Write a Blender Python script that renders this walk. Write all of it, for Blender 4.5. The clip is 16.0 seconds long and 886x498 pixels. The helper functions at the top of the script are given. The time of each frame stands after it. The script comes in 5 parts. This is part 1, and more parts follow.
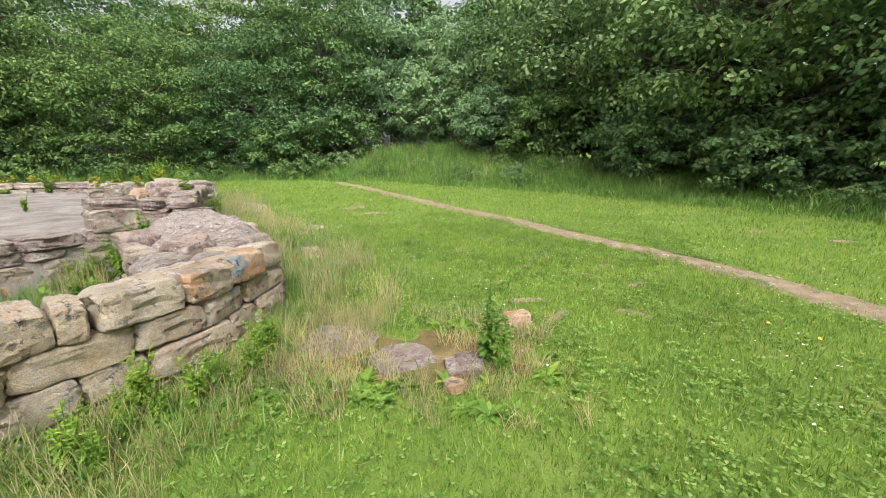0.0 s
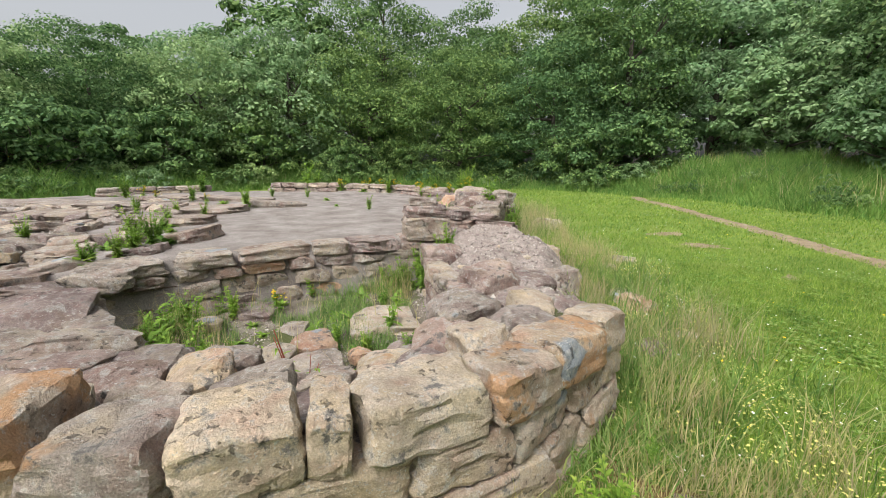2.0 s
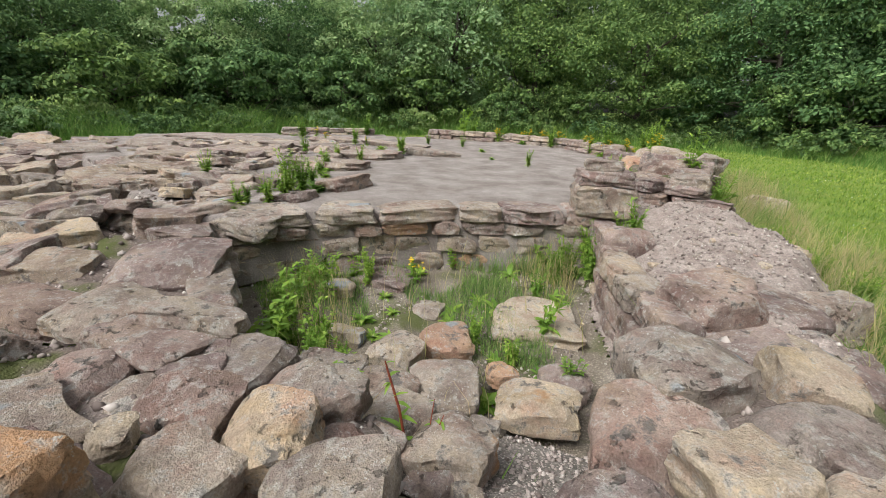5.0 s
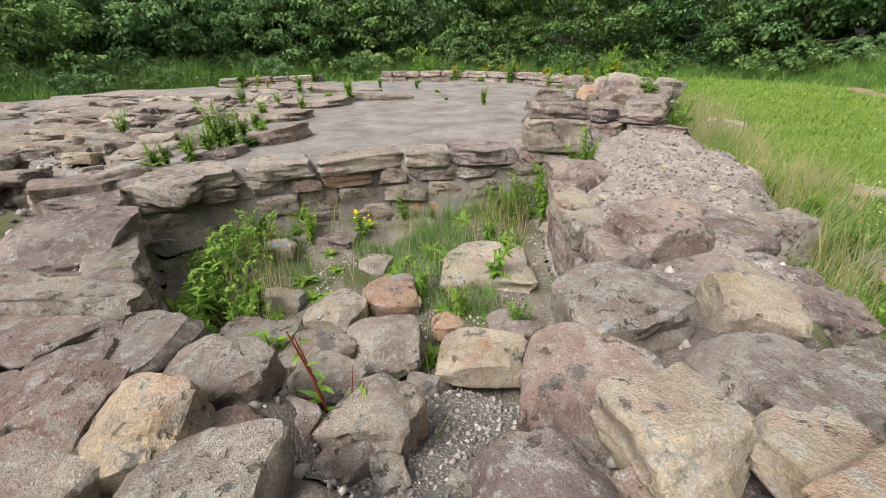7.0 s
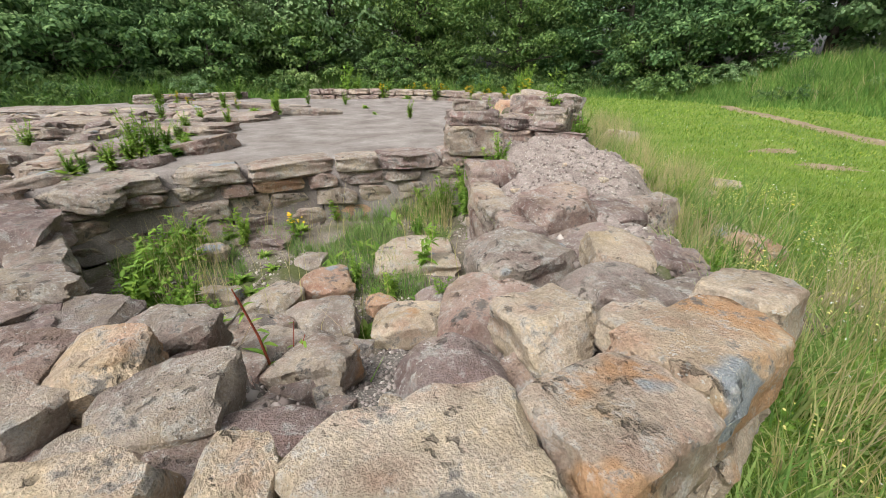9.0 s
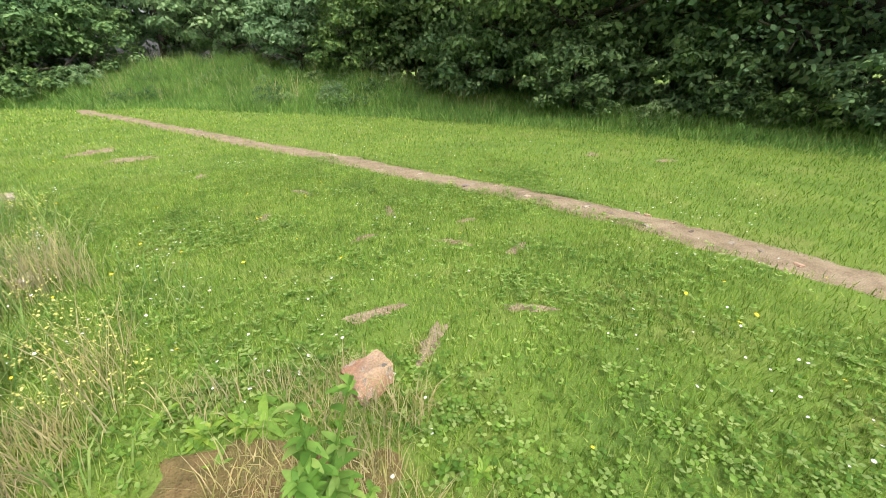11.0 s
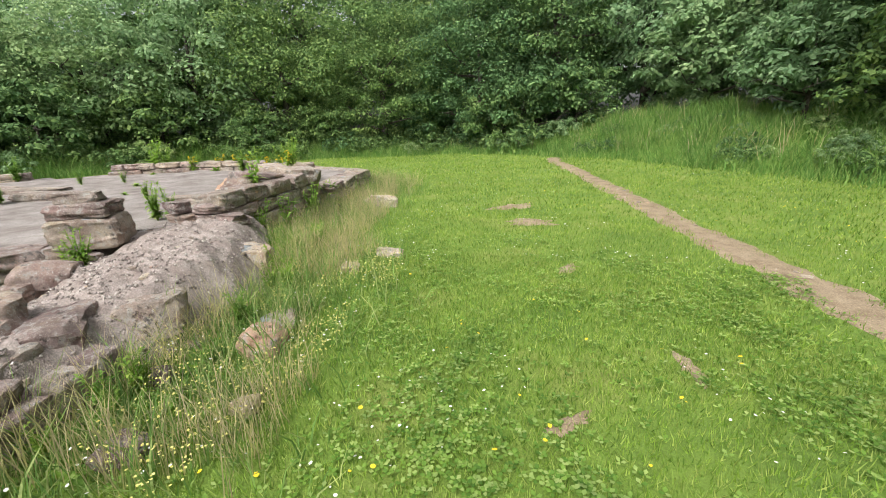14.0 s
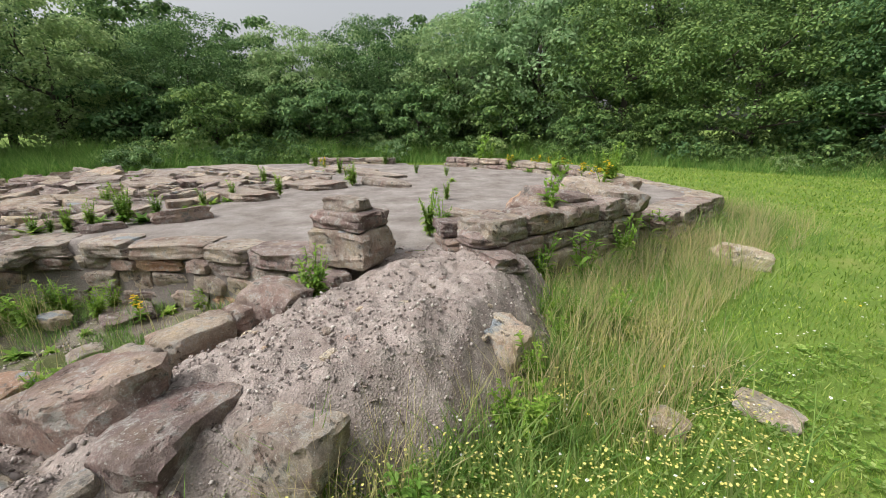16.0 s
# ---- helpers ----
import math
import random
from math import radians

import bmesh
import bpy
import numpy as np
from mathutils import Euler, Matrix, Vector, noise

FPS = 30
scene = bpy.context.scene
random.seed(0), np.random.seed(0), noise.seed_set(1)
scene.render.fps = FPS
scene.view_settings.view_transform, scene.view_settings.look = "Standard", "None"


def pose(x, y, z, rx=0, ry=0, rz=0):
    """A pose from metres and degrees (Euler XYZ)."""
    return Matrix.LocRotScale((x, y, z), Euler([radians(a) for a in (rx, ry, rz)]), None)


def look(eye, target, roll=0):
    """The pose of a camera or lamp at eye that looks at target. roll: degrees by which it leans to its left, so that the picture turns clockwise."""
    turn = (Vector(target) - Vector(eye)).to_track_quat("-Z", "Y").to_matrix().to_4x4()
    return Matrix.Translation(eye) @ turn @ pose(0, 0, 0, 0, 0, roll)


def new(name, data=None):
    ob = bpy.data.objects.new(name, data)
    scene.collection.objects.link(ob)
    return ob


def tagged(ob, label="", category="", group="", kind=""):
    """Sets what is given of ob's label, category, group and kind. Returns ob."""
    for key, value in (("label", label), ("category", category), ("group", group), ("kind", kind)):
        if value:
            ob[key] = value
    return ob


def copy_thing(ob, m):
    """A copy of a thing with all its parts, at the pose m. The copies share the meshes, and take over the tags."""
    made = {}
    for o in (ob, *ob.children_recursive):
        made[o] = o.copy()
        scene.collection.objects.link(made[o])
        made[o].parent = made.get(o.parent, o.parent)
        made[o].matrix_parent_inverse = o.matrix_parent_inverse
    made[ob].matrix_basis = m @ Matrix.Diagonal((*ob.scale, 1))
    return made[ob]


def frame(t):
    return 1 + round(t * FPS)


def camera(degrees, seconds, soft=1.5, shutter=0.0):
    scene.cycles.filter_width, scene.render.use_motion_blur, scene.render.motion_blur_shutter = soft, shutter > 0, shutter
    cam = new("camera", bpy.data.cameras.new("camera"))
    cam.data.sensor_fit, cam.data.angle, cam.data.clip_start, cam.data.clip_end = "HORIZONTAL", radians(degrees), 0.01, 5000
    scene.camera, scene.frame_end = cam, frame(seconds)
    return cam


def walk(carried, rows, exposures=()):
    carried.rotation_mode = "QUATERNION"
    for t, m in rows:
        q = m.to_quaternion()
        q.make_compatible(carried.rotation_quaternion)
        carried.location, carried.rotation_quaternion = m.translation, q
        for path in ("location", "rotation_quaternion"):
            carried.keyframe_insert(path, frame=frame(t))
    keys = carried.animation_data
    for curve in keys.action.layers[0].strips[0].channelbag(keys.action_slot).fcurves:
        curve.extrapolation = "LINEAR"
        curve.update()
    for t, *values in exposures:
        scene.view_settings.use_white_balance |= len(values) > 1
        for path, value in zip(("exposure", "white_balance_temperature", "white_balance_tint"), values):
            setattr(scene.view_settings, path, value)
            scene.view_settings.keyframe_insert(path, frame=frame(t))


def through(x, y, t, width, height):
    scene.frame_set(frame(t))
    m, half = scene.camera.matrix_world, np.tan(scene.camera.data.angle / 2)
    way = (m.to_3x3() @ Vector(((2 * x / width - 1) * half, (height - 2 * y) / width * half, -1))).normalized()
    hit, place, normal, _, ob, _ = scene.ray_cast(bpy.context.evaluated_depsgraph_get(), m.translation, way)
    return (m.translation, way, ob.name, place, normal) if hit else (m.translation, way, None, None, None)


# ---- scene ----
cam = camera(94.3, 16.0, 0.8)
PATH = [
    (0, (0.735, 0.354, 1.424), (0.522, 2.287, 0.958), -0.4),
    (0.5, (0.556, 0.73, 1.401), (0.122, 2.63, 0.956), 0.2),
    (1, (0.237, 1.035, 1.388), (-0.491, 2.844, 0.942), -0.7),
    (1.5, (-0.141, 1.277, 1.398), (-1.058, 3.0, 0.96), -0.7),
    (2, (-0.366, 1.519, 1.423), (-1.706, 2.943, 1.004), 0.3),
    (2.5, (-0.569, 1.681, 1.38), (-2.184, 2.78, 0.949), -0.4),
    (3, (-0.842, 1.705, 1.407), (-2.459, 2.786, 0.942), 1.0),
    (3.5, (-0.956, 1.837, 1.367), (-2.588, 2.894, 0.898), 2.3),
    (4, (-1.021, 1.945, 1.388), (-2.674, 2.954, 0.888), 2.1),
    (4.5, (-1.121, 1.989, 1.419), (-2.828, 2.884, 0.884), 2.5),
    (4.7, (-1.155, 1.994, 1.416), (-2.86, 2.855, 0.823), 2.8),
    (6.8, (-1.274, 2.219, 1.313), (-2.899, 2.992, 0.441), -1.4),
    (7, (-1.251, 2.28, 1.328), (-2.804, 3.179, 0.445), -1.2),
    (7.5, (-1.165, 2.382, 1.346), (-2.53, 3.543, 0.457), 1.1),
    (8, (-1.113, 2.338, 1.33), (-2.51, 3.473, 0.458), 1.7),
    (8.5, (-1.078, 2.254, 1.285), (-2.605, 3.243, 0.455), 2.1),
    (9, (-0.937, 2.141, 1.262), (-2.349, 3.307, 0.456), -0.3),
    (9.5, (-0.732, 1.956, 1.273), (-1.832, 3.417, 0.462), -2.5),
    (9.8, (-0.474, 1.927, 1.281), (-1.182, 3.62, 0.487), -4.4),
    (10, (-0.248, 1.892, 1.289), (-0.495, 3.692, 0.454), -4.6),
    (12.3, (1.709, 2.804, 1.396), (2.44, 4.535, 0.71), 0.5),
    (12.5, (1.732, 3.003, 1.395), (2.241, 4.816, 0.721), 0.0),
    (13, (1.721, 3.559, 1.423), (1.386, 5.417, 0.763), -1.4),
    (13.5, (1.374, 4.028, 1.451), (0.412, 5.669, 0.831), -3.8),
    (14, (1.006, 4.474, 1.442), (-0.251, 5.915, 0.858), -2.5),
    (14.5, (0.573, 4.814, 1.453), (-0.952, 5.967, 0.868), -0.3),
    (15, (0.031, 5.059, 1.501), (-1.634, 6.001, 0.919), -1.9),
    (15.5, (-0.398, 5.381, 1.493), (-2.211, 6.002, 0.922), -1.3),
    (16, (-0.779, 5.532, 1.483), (-2.686, 5.772, 0.929), -0.2),
]
walk(cam, [(t, look(eye, target, roll)) for t, eye, target, roll in PATH], exposures=[(0, 0.68), (1.5, 0.6), (2.5, 0.34), (4.5, 0.3), (7, 0.4), (9, 0.42), (10, 0.66), (12.5, 0.8), (13.3, 0.68), (14.5, 0.55), (16, 0.36)])

# ---- world and light: overcast day ----
SUN_EL, SUN_AZ = radians(52), radians(165)
world = bpy.data.worlds.new("overcast_sky")
scene.world = world
world.use_nodes = True
wn, wl = world.node_tree.nodes, world.node_tree.links
sky = wn.new("ShaderNodeTexSky")
sky.sky_type, sky.sun_disc = "NISHITA", False
sky.sun_elevation, sky.sun_rotation = SUN_EL, SUN_AZ
sky.air_density, sky.dust_density, sky.ozone_density = 1.0, 6.0, 1.0
soft = wn.new("ShaderNodeHueSaturation")
soft.inputs["Saturation"].default_value = 0.22
wl.new(sky.outputs[0], soft.inputs["Color"])
wl.new(soft.outputs[0], wn["Background"].inputs[0])
wn["Background"].inputs[1].default_value = 0.15
sun = new("sun", bpy.data.lights.new("sun", "SUN"))
sun.data.energy, sun.data.angle, sun.data.color = 1.55, radians(25), (1.0, 0.97, 0.92)
sun.matrix_world = look((0, 0, 0), (-math.sin(SUN_AZ) * math.cos(SUN_EL), -math.cos(SUN_AZ) * math.cos(SUN_EL), -math.sin(SUN_EL)))

# ---- materials ----


def material(name, rough=0.9):
    m = bpy.data.materials.new(name)
    m.use_nodes = True
    n, l = m.node_tree.nodes, m.node_tree.links
    b = n["Principled BSDF"]
    b.inputs["Roughness"].default_value = rough
    b.inputs["Specular IOR Level"].default_value = 0.25
    return m, n, l, b


def noise_tex(n, l, scale, detail=6.0, rough=0.6, shift=None, kind="noise"):
    """Noise at a real-world scale, on world places (plus a shift)."""
    g = n.new("ShaderNodeNewGeometry")
    t = n.new("ShaderNodeTexNoise" if kind == "noise" else "ShaderNodeTexVoronoi")
    t.inputs["Scale"].default_value = scale
    if kind == "noise":
        t.inputs["Detail"].default_value, t.inputs["Roughness"].default_value = detail, rough
    if shift is not None:
        add = n.new("ShaderNodeVectorMath")
        l.new(g.outputs["Position"], add.inputs[0])
        l.new(shift, add.inputs[1])
        l.new(add.outputs[0], t.inputs["Vector"])
    else:
        l.new(g.outputs["Position"], t.inputs["Vector"])
    return t.outputs[0]


def ramp(n, l, source, *stops):
    r = n.new("ShaderNodeValToRGB")
    e = r.color_ramp.elements
    while len(e) < len(stops):
        e.new(0.5)
    for el, (p, c) in zip(e, stops):
        el.position, el.color = p, (*c, 1) if len(c) == 3 else c
    l.new(source, r.inputs[0])
    return r.outputs[0]


def mix(n, l, fac, a, b, mode="MIX"):
    m = n.new("ShaderNodeMix")
    m.data_type, m.blend_type = "RGBA", mode
    for sock, v in ((m.inputs[0], fac), (m.inputs[6], a), (m.inputs[7], b)):
        if isinstance(v, (int, float)):
            sock.default_value = v
        elif isinstance(v, tuple):
            sock.default_value = (*v, 1)
        else:
            l.new(v, sock)
    return m.outputs[2]


def bump(n, l, b, height, strength, distance):
    k = n.new("ShaderNodeBump")
    k.inputs["Strength"].default_value, k.inputs["Distance"].default_value = strength, distance
    l.new(height, k.inputs["Height"])
    l.new(k.outputs[0], b.inputs["Normal"])


W, K = (1, 1, 1), (0, 0, 0)


def stone_material(name, dark, light, orange=0.0, lichen=0.5, pits=0.6):
    m, n, l, b = material(name, 0.92)
    info = n.new("ShaderNodeObjectInfo")
    mul = n.new("ShaderNodeVectorMath")
    mul.operation = "SCALE"
    mul.inputs[0].default_value = (17, 31, 23)
    l.new(info.outputs["Random"], mul.inputs["Scale"])
    shift = mul.outputs[0]
    big = noise_tex(n, l, 3.5, 7, 0.62, shift)
    col = ramp(n, l, big, (0.36, dark), (0.64, light))
    tone = ramp(n, l, info.outputs["Random"], (0.0, (0.82, 0.8, 0.8)), (0.5, (1.0, 0.98, 0.95)), (1.0, (1.12, 1.04, 0.92)))
    col = mix(n, l, 0.8, col, tone, "MULTIPLY")
    fine = noise_tex(n, l, 38, 7, 0.78, shift)
    col = mix(n, l, 0.55, col, ramp(n, l, fine, (0.3, (0.5, 0.5, 0.5)), (0.7, (1.4, 1.4, 1.4))), "MULTIPLY")
    stain = ramp(n, l, noise_tex(n, l, 5, 5, 0.65, shift), (0.35, (0.92, 0.78, 0.74)), (0.5, (1.0, 0.98, 0.96)), (0.66, (1.06, 1.0, 0.86)))
    col = mix(n, l, 1.0, col, stain, "MULTIPLY")
    # rust-coloured weathering
    if orange > 0:
        o = ramp(n, l, noise_tex(n, l, 2.6, 4, 0.55, shift), (0.74 - 0.2 * orange, K), (0.79 - 0.2 * orange, (0.85, 0.85, 0.85)))
        col = mix(n, l, o, col, mix(n, l, fine, (0.42, 0.2, 0.085), (0.58, 0.39, 0.23)))
        blue = ramp(n, l, noise_tex(n, l, 3.1, 3, 0.5, shift), (0.3 + 0.05 * orange, W), (0.33 + 0.05 * orange, K))
        col = mix(n, l, blue, col, mix(n, l, fine, (0.24, 0.27, 0.3), (0.4, 0.43, 0.45)))
    # pale and dark lichen: broad mottling, then crisp crusts of a few centimetres
    if lichen > 0:
        p = ramp(n, l, noise_tex(n, l, 14, 8, 0.72, shift), (0.56 - 0.06 * lichen, K), (0.62, (0.7, 0.7, 0.7)))
        col = mix(n, l, p, col, (0.5, 0.49, 0.46))
        crust = ramp(n, l, noise_tex(n, l, 55, 3, 0.75, shift), (0.6, K), (0.63, (0.8, 0.8, 0.8)))
        area = ramp(n, l, noise_tex(n, l, 6, 4, 0.6, shift), (0.5 - 0.08 * lichen, K), (0.58, W))
        col = mix(n, l, mix(n, l, 1.0, crust, area, "MULTIPLY"), col, (0.6, 0.59, 0.55))
        d = ramp(n, l, noise_tex(n, l, 7, 8, 0.74, shift), (0.57, K), (0.64, (0.75, 0.75, 0.75)))
        col = mix(n, l, d, col, (0.1, 0.09, 0.085))
    grit = noise_tex(n, l, 130, 3, 0.7, shift)
    col = mix(n, l, 0.45, col, ramp(n, l, grit, (0.32, (0.5, 0.49, 0.48)), (0.68, (1.4, 1.4, 1.4))), "MULTIPLY")
    # pits: the dark of each hollow is painted into the colour; bump sinks them
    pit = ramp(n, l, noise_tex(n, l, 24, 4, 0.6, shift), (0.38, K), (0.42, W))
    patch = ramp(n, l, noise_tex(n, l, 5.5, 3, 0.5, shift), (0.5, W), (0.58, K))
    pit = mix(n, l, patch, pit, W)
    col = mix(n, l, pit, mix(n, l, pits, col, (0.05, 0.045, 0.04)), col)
    l.new(col, b.inputs["Base Color"])
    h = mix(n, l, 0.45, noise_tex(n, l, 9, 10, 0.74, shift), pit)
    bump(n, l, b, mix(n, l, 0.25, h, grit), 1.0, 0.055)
    return m


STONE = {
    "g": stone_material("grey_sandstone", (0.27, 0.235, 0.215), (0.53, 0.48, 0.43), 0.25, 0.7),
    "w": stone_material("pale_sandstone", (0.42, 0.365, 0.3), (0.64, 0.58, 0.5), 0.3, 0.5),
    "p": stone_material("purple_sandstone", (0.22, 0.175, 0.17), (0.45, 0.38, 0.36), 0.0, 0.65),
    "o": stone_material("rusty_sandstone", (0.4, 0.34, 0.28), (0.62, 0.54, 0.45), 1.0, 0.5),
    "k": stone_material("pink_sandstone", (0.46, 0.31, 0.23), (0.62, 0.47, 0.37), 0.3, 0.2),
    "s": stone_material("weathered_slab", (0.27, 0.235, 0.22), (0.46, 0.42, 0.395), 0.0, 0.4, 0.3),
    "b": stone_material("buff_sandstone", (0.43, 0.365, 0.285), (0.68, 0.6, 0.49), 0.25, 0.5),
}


def earth_material(name, a, c, d, speck=0.0, scale=6.0, moss=0.0):
    m, n, l, b = material(name, 0.95)
    col = ramp(n, l, noise_tex(n, l, scale, 8, 0.65), (0.3, a), (0.52, c), (0.72, d))
    fine = noise_tex(n, l, 90, 4, 0.7)
    col = mix(n, l, 0.7, col, ramp(n, l, fine, (0.3, (0.55, 0.55, 0.55)), (0.7, (1.35, 1.35, 1.35))), "MULTIPLY")
    height = fine
    if speck:
        v = noise_tex(n, l, 75, kind="voronoi")
        peb = ramp(n, l, v, (0.0, W), (0.5, K))
        col = mix(n, l, speck, col, mix(n, l, peb, (0.55, 0.55, 0.55), (1.4, 1.38, 1.35)), "MULTIPLY")
        height = mix(n, l, 0.6, fine, peb)
    if moss:
        g = ramp(n, l, noise_tex(n, l, 2.2, 6, 0.6), (0.52 - 0.15 * moss, K), (0.62, (0.85, 0.85, 0.85)))
        col = mix(n, l, g, col, mix(n, l, fine, (0.045, 0.06, 0.015), (0.11, 0.14, 0.03)))
    l.new(col, b.inputs["Base Color"])
    bump(n, l, b, mix(n, l, 0.4, height, noise_tex(n, l, 12, 8, 0.7)), 0.8, 0.02)
    return m


M_RUBBLE = earth_material("rubble_mortar", (0.17, 0.135, 0.12), (0.27, 0.22, 0.195), (0.36, 0.31, 0.28), 0.6, 5, 0.15)
M_MORTAR = earth_material("pebbly_mortar", (0.25, 0.20, 0.18), (0.38, 0.325, 0.295), (0.54, 0.47, 0.43), 0.35, 9)
M_SLAB = earth_material("concrete_skin", (0.2, 0.17, 0.155), (0.33, 0.295, 0.275), (0.46, 0.42, 0.395), 0.3, 2.2)
M_FLOOR = earth_material("ruin_earth", (0.19, 0.16, 0.125), (0.31, 0.27, 0.22), (0.45, 0.41, 0.35), 0.8, 5, 0.2)
M_GRAVEL = earth_material("gravel", (0.26, 0.23, 0.2), (0.34, 0.31, 0.28), (0.42, 0.39, 0.36), 1.0, 5)
M_MOSS = earth_material("dry_moss", (0.16, 0.11, 0.05), (0.27, 0.19, 0.085), (0.36, 0.29, 0.14), 0.3, 7, 0.3)
M_PATH = earth_material("trodden_earth", (0.27, 0.20, 0.13), (0.40, 0.31, 0.21), (0.50, 0.40, 0.28), 0.5, 5)
M_SOIL = earth_material("lawn_soil", (0.11, 0.19, 0.035), (0.17, 0.26, 0.045), (0.25, 0.28, 0.08), 0.0, 1.2)


def leaf_material(name, a, c, d, through=0.35, rough=0.6):
    """Leaves: colour varies by leaf, by plant and by patch; some light passes through."""
    m, n, l, b = material(name, rough)
    g = n.new("ShaderNodeNewGeometry")
    info = n.new("ShaderNodeObjectInfo")
    col = ramp(n, l, g.outputs["Random Per Island"], (0.0, a), (0.5, c), (1.0, d))
    col = mix(n, l, 0.7, col, ramp(n, l, noise_tex(n, l, 0.9, 4, 0.6), (0.3, (0.7, 0.75, 0.75)), (0.7, (1.25, 1.2, 1.1))), "MULTIPLY")
    col = mix(n, l, 0.8, col, ramp(n, l, info.outputs["Random"], (0.0, (0.75, 0.85, 0.95)), (1.0, (1.2, 1.1, 0.9))), "MULTIPLY")
    col = mix(n, l, 0.75, col, ramp(n, l, noise_tex(n, l, 7, 4, 0.7), (0.32, (0.55, 0.6, 0.55)), (0.66, (1.4, 1.3, 1.25))), "MULTIPLY")
    l.new(col, b.inputs["Base Color"])
    tr = n.new("ShaderNodeBsdfTranslucent")
    l.new(col, tr.inputs[0])
    ms = n.new("ShaderNodeMixShader")
    ms.inputs[0].default_value = through
    l.new(b.outputs[0], ms.inputs[1])
    l.new(tr.outputs[0], ms.inputs[2])
    l.new(ms.outputs[0], n["Material Output"].inputs[0])
    return m


M_LAWN = leaf_material("lawn_grass", (0.115, 0.235, 0.038), (0.245, 0.395, 0.07), (0.44, 0.53, 0.19), 0.4, 0.7)
M_TALL = leaf_material("tall_grass", (0.15, 0.29, 0.08), (0.26, 0.42, 0.125), (0.43, 0.5, 0.22), 0.45, 0.75)
M_BANK = leaf_material("bank_herbs", (0.11, 0.24, 0.065), (0.185, 0.35, 0.095), (0.31, 0.45, 0.16), 0.4, 0.75)
M_STRAW = leaf_material("dry_grass", (0.5, 0.48, 0.19), (0.68, 0.6, 0.31), (0.7, 0.55, 0.38), 0.45, 0.8)
M_WEED = leaf_material("weed_leaf", (0.15, 0.29, 0.05), (0.23, 0.41, 0.07), (0.38, 0.51, 0.13), 0.4, 0.6)
M_OAK = leaf_material("oak_leaf", (0.11, 0.2, 0.095), (0.19, 0.31, 0.145), (0.31, 0.43, 0.2), 0.35, 0.6)
M_HEDGE = leaf_material("hedge_leaf", (0.07, 0.145, 0.058), (0.13, 0.235, 0.09), (0.25, 0.38, 0.15), 0.3, 0.75)
M_LIGHT = leaf_material("willow_leaf", (0.19, 0.31, 0.15), (0.27, 0.41, 0.2), (0.39, 0.52, 0.28), 0.4, 0.75)


def plain(name, a, c, rough=0.7):
    m, n, l, b = material(name, rough)
    l.new(ramp(n, l, noise_tex(n, l, 25, 4), (0.3, a), (0.7, c)), b.inputs["Base Color"])
    return m


M_BARK = plain("bark", (0.05, 0.042, 0.035), (0.13, 0.115, 0.095), 0.9)
M_WHITE = plain("white_petals", (0.7, 0.7, 0.68), (0.85, 0.85, 0.82))
M_YELLOW = plain("yellow_petals", (0.75, 0.52, 0.02), (0.85, 0.65, 0.05))
M_CREAM = plain("pale_yellow_florets", (0.52, 0.48, 0.1), (0.68, 0.62, 0.25))
M_RED = plain("red_dock_stem", (0.22, 0.05, 0.03), (0.35, 0.09, 0.05))

# ---- plan ----
rng = np.random.default_rng(7)
LAWN = [(-14.5, -9), (-16, -4), (-17.5, 0), (-20, 4), (-20.5, 11), (-17, 16.5), (-12, 20), (-8, 20.3), (-4, 19.3), (1.5, 15.7),
        (4.9, 12.8), (6.8, 10.3), (8.4, 8.4), (9.6, 6.8), (10.5, 3), (10, -3), (6, -8), (-3, -10)]
FRONT = [(-3.3, -0.5), (-2.5, 0.4), (-1.9, 1.29), (-1.5, 1.72), (-1.34, 2.06), (-1.15, 2.45), (-1.05, 2.8), (-1.04, 3.3), (-1.07, 3.68)]
WALL_S = [(-3.45, -0.4), (-2.65, 0.5), (-2.05, 1.37), (-1.65, 1.82), (-1.48, 2.12), (-1.3, 2.5), (-1.2, 2.8), (-1.2, 3.3), (-1.22, 3.7),
          (-1.6, 4.4), (-1.95, 4.75), (-2.5, 4.4), (-2.35, 3.9), (-2.02, 3.45), (-1.95, 3.0), (-2.2, 2.65), (-2.6, 2.3), (-2.8, 1.9), (-3.3, 1.2), (-4.2, 0)]
LEFT = [(-2.7, 1.75), (-3.1, 1.86), (-3.5, 1.9), (-4.25, 1.8), (-4.8, 1.7), (-6.5, 2.2), (-13.3, 1), (-13.6, -3.5), (-4.5, -2.5), (-3.0, 0.2)]
PLAT = [(-4.1, 4.95), (-4.4, 4.3), (-4.72, 3.6), (-4.92, 2.6), (-4.95, 1.6), (-7, 0.5), (-13.6, -1.5), (-14.2, 3.5), (-13.6, 7), (-12, 9.6),
        (-9.5, 10.8), (-6.6, 10.7), (-5.6, 8.9), (-4.1, 6.7), (-4.0, 5.4)]
RAMP = [(-4.05, 5.2), (-3.2, 4.45), (-2.5, 4.05), (-2.0, 4.1), (-1.75, 4.55), (-2.15, 5.15), (-2.38, 5.7), (-2.72, 6.1), (-3.25, 6.45), (-3.8, 6.8), (-4.4, 6.8)]
GRAVEL = [(-2.5, 2.6), (-2.12, 2.3), (-1.84, 2.45), (-1.64, 2.85), (-1.85, 3.1), (-2.12, 3.25), (-2.4, 3.0)]
REAR = [(-4.05, 6.65), (-5.05, 8.25), (-6.6, 9.3), (-7.4, 8.6), (-6.2, 7.4), (-4.6, 6.35)]
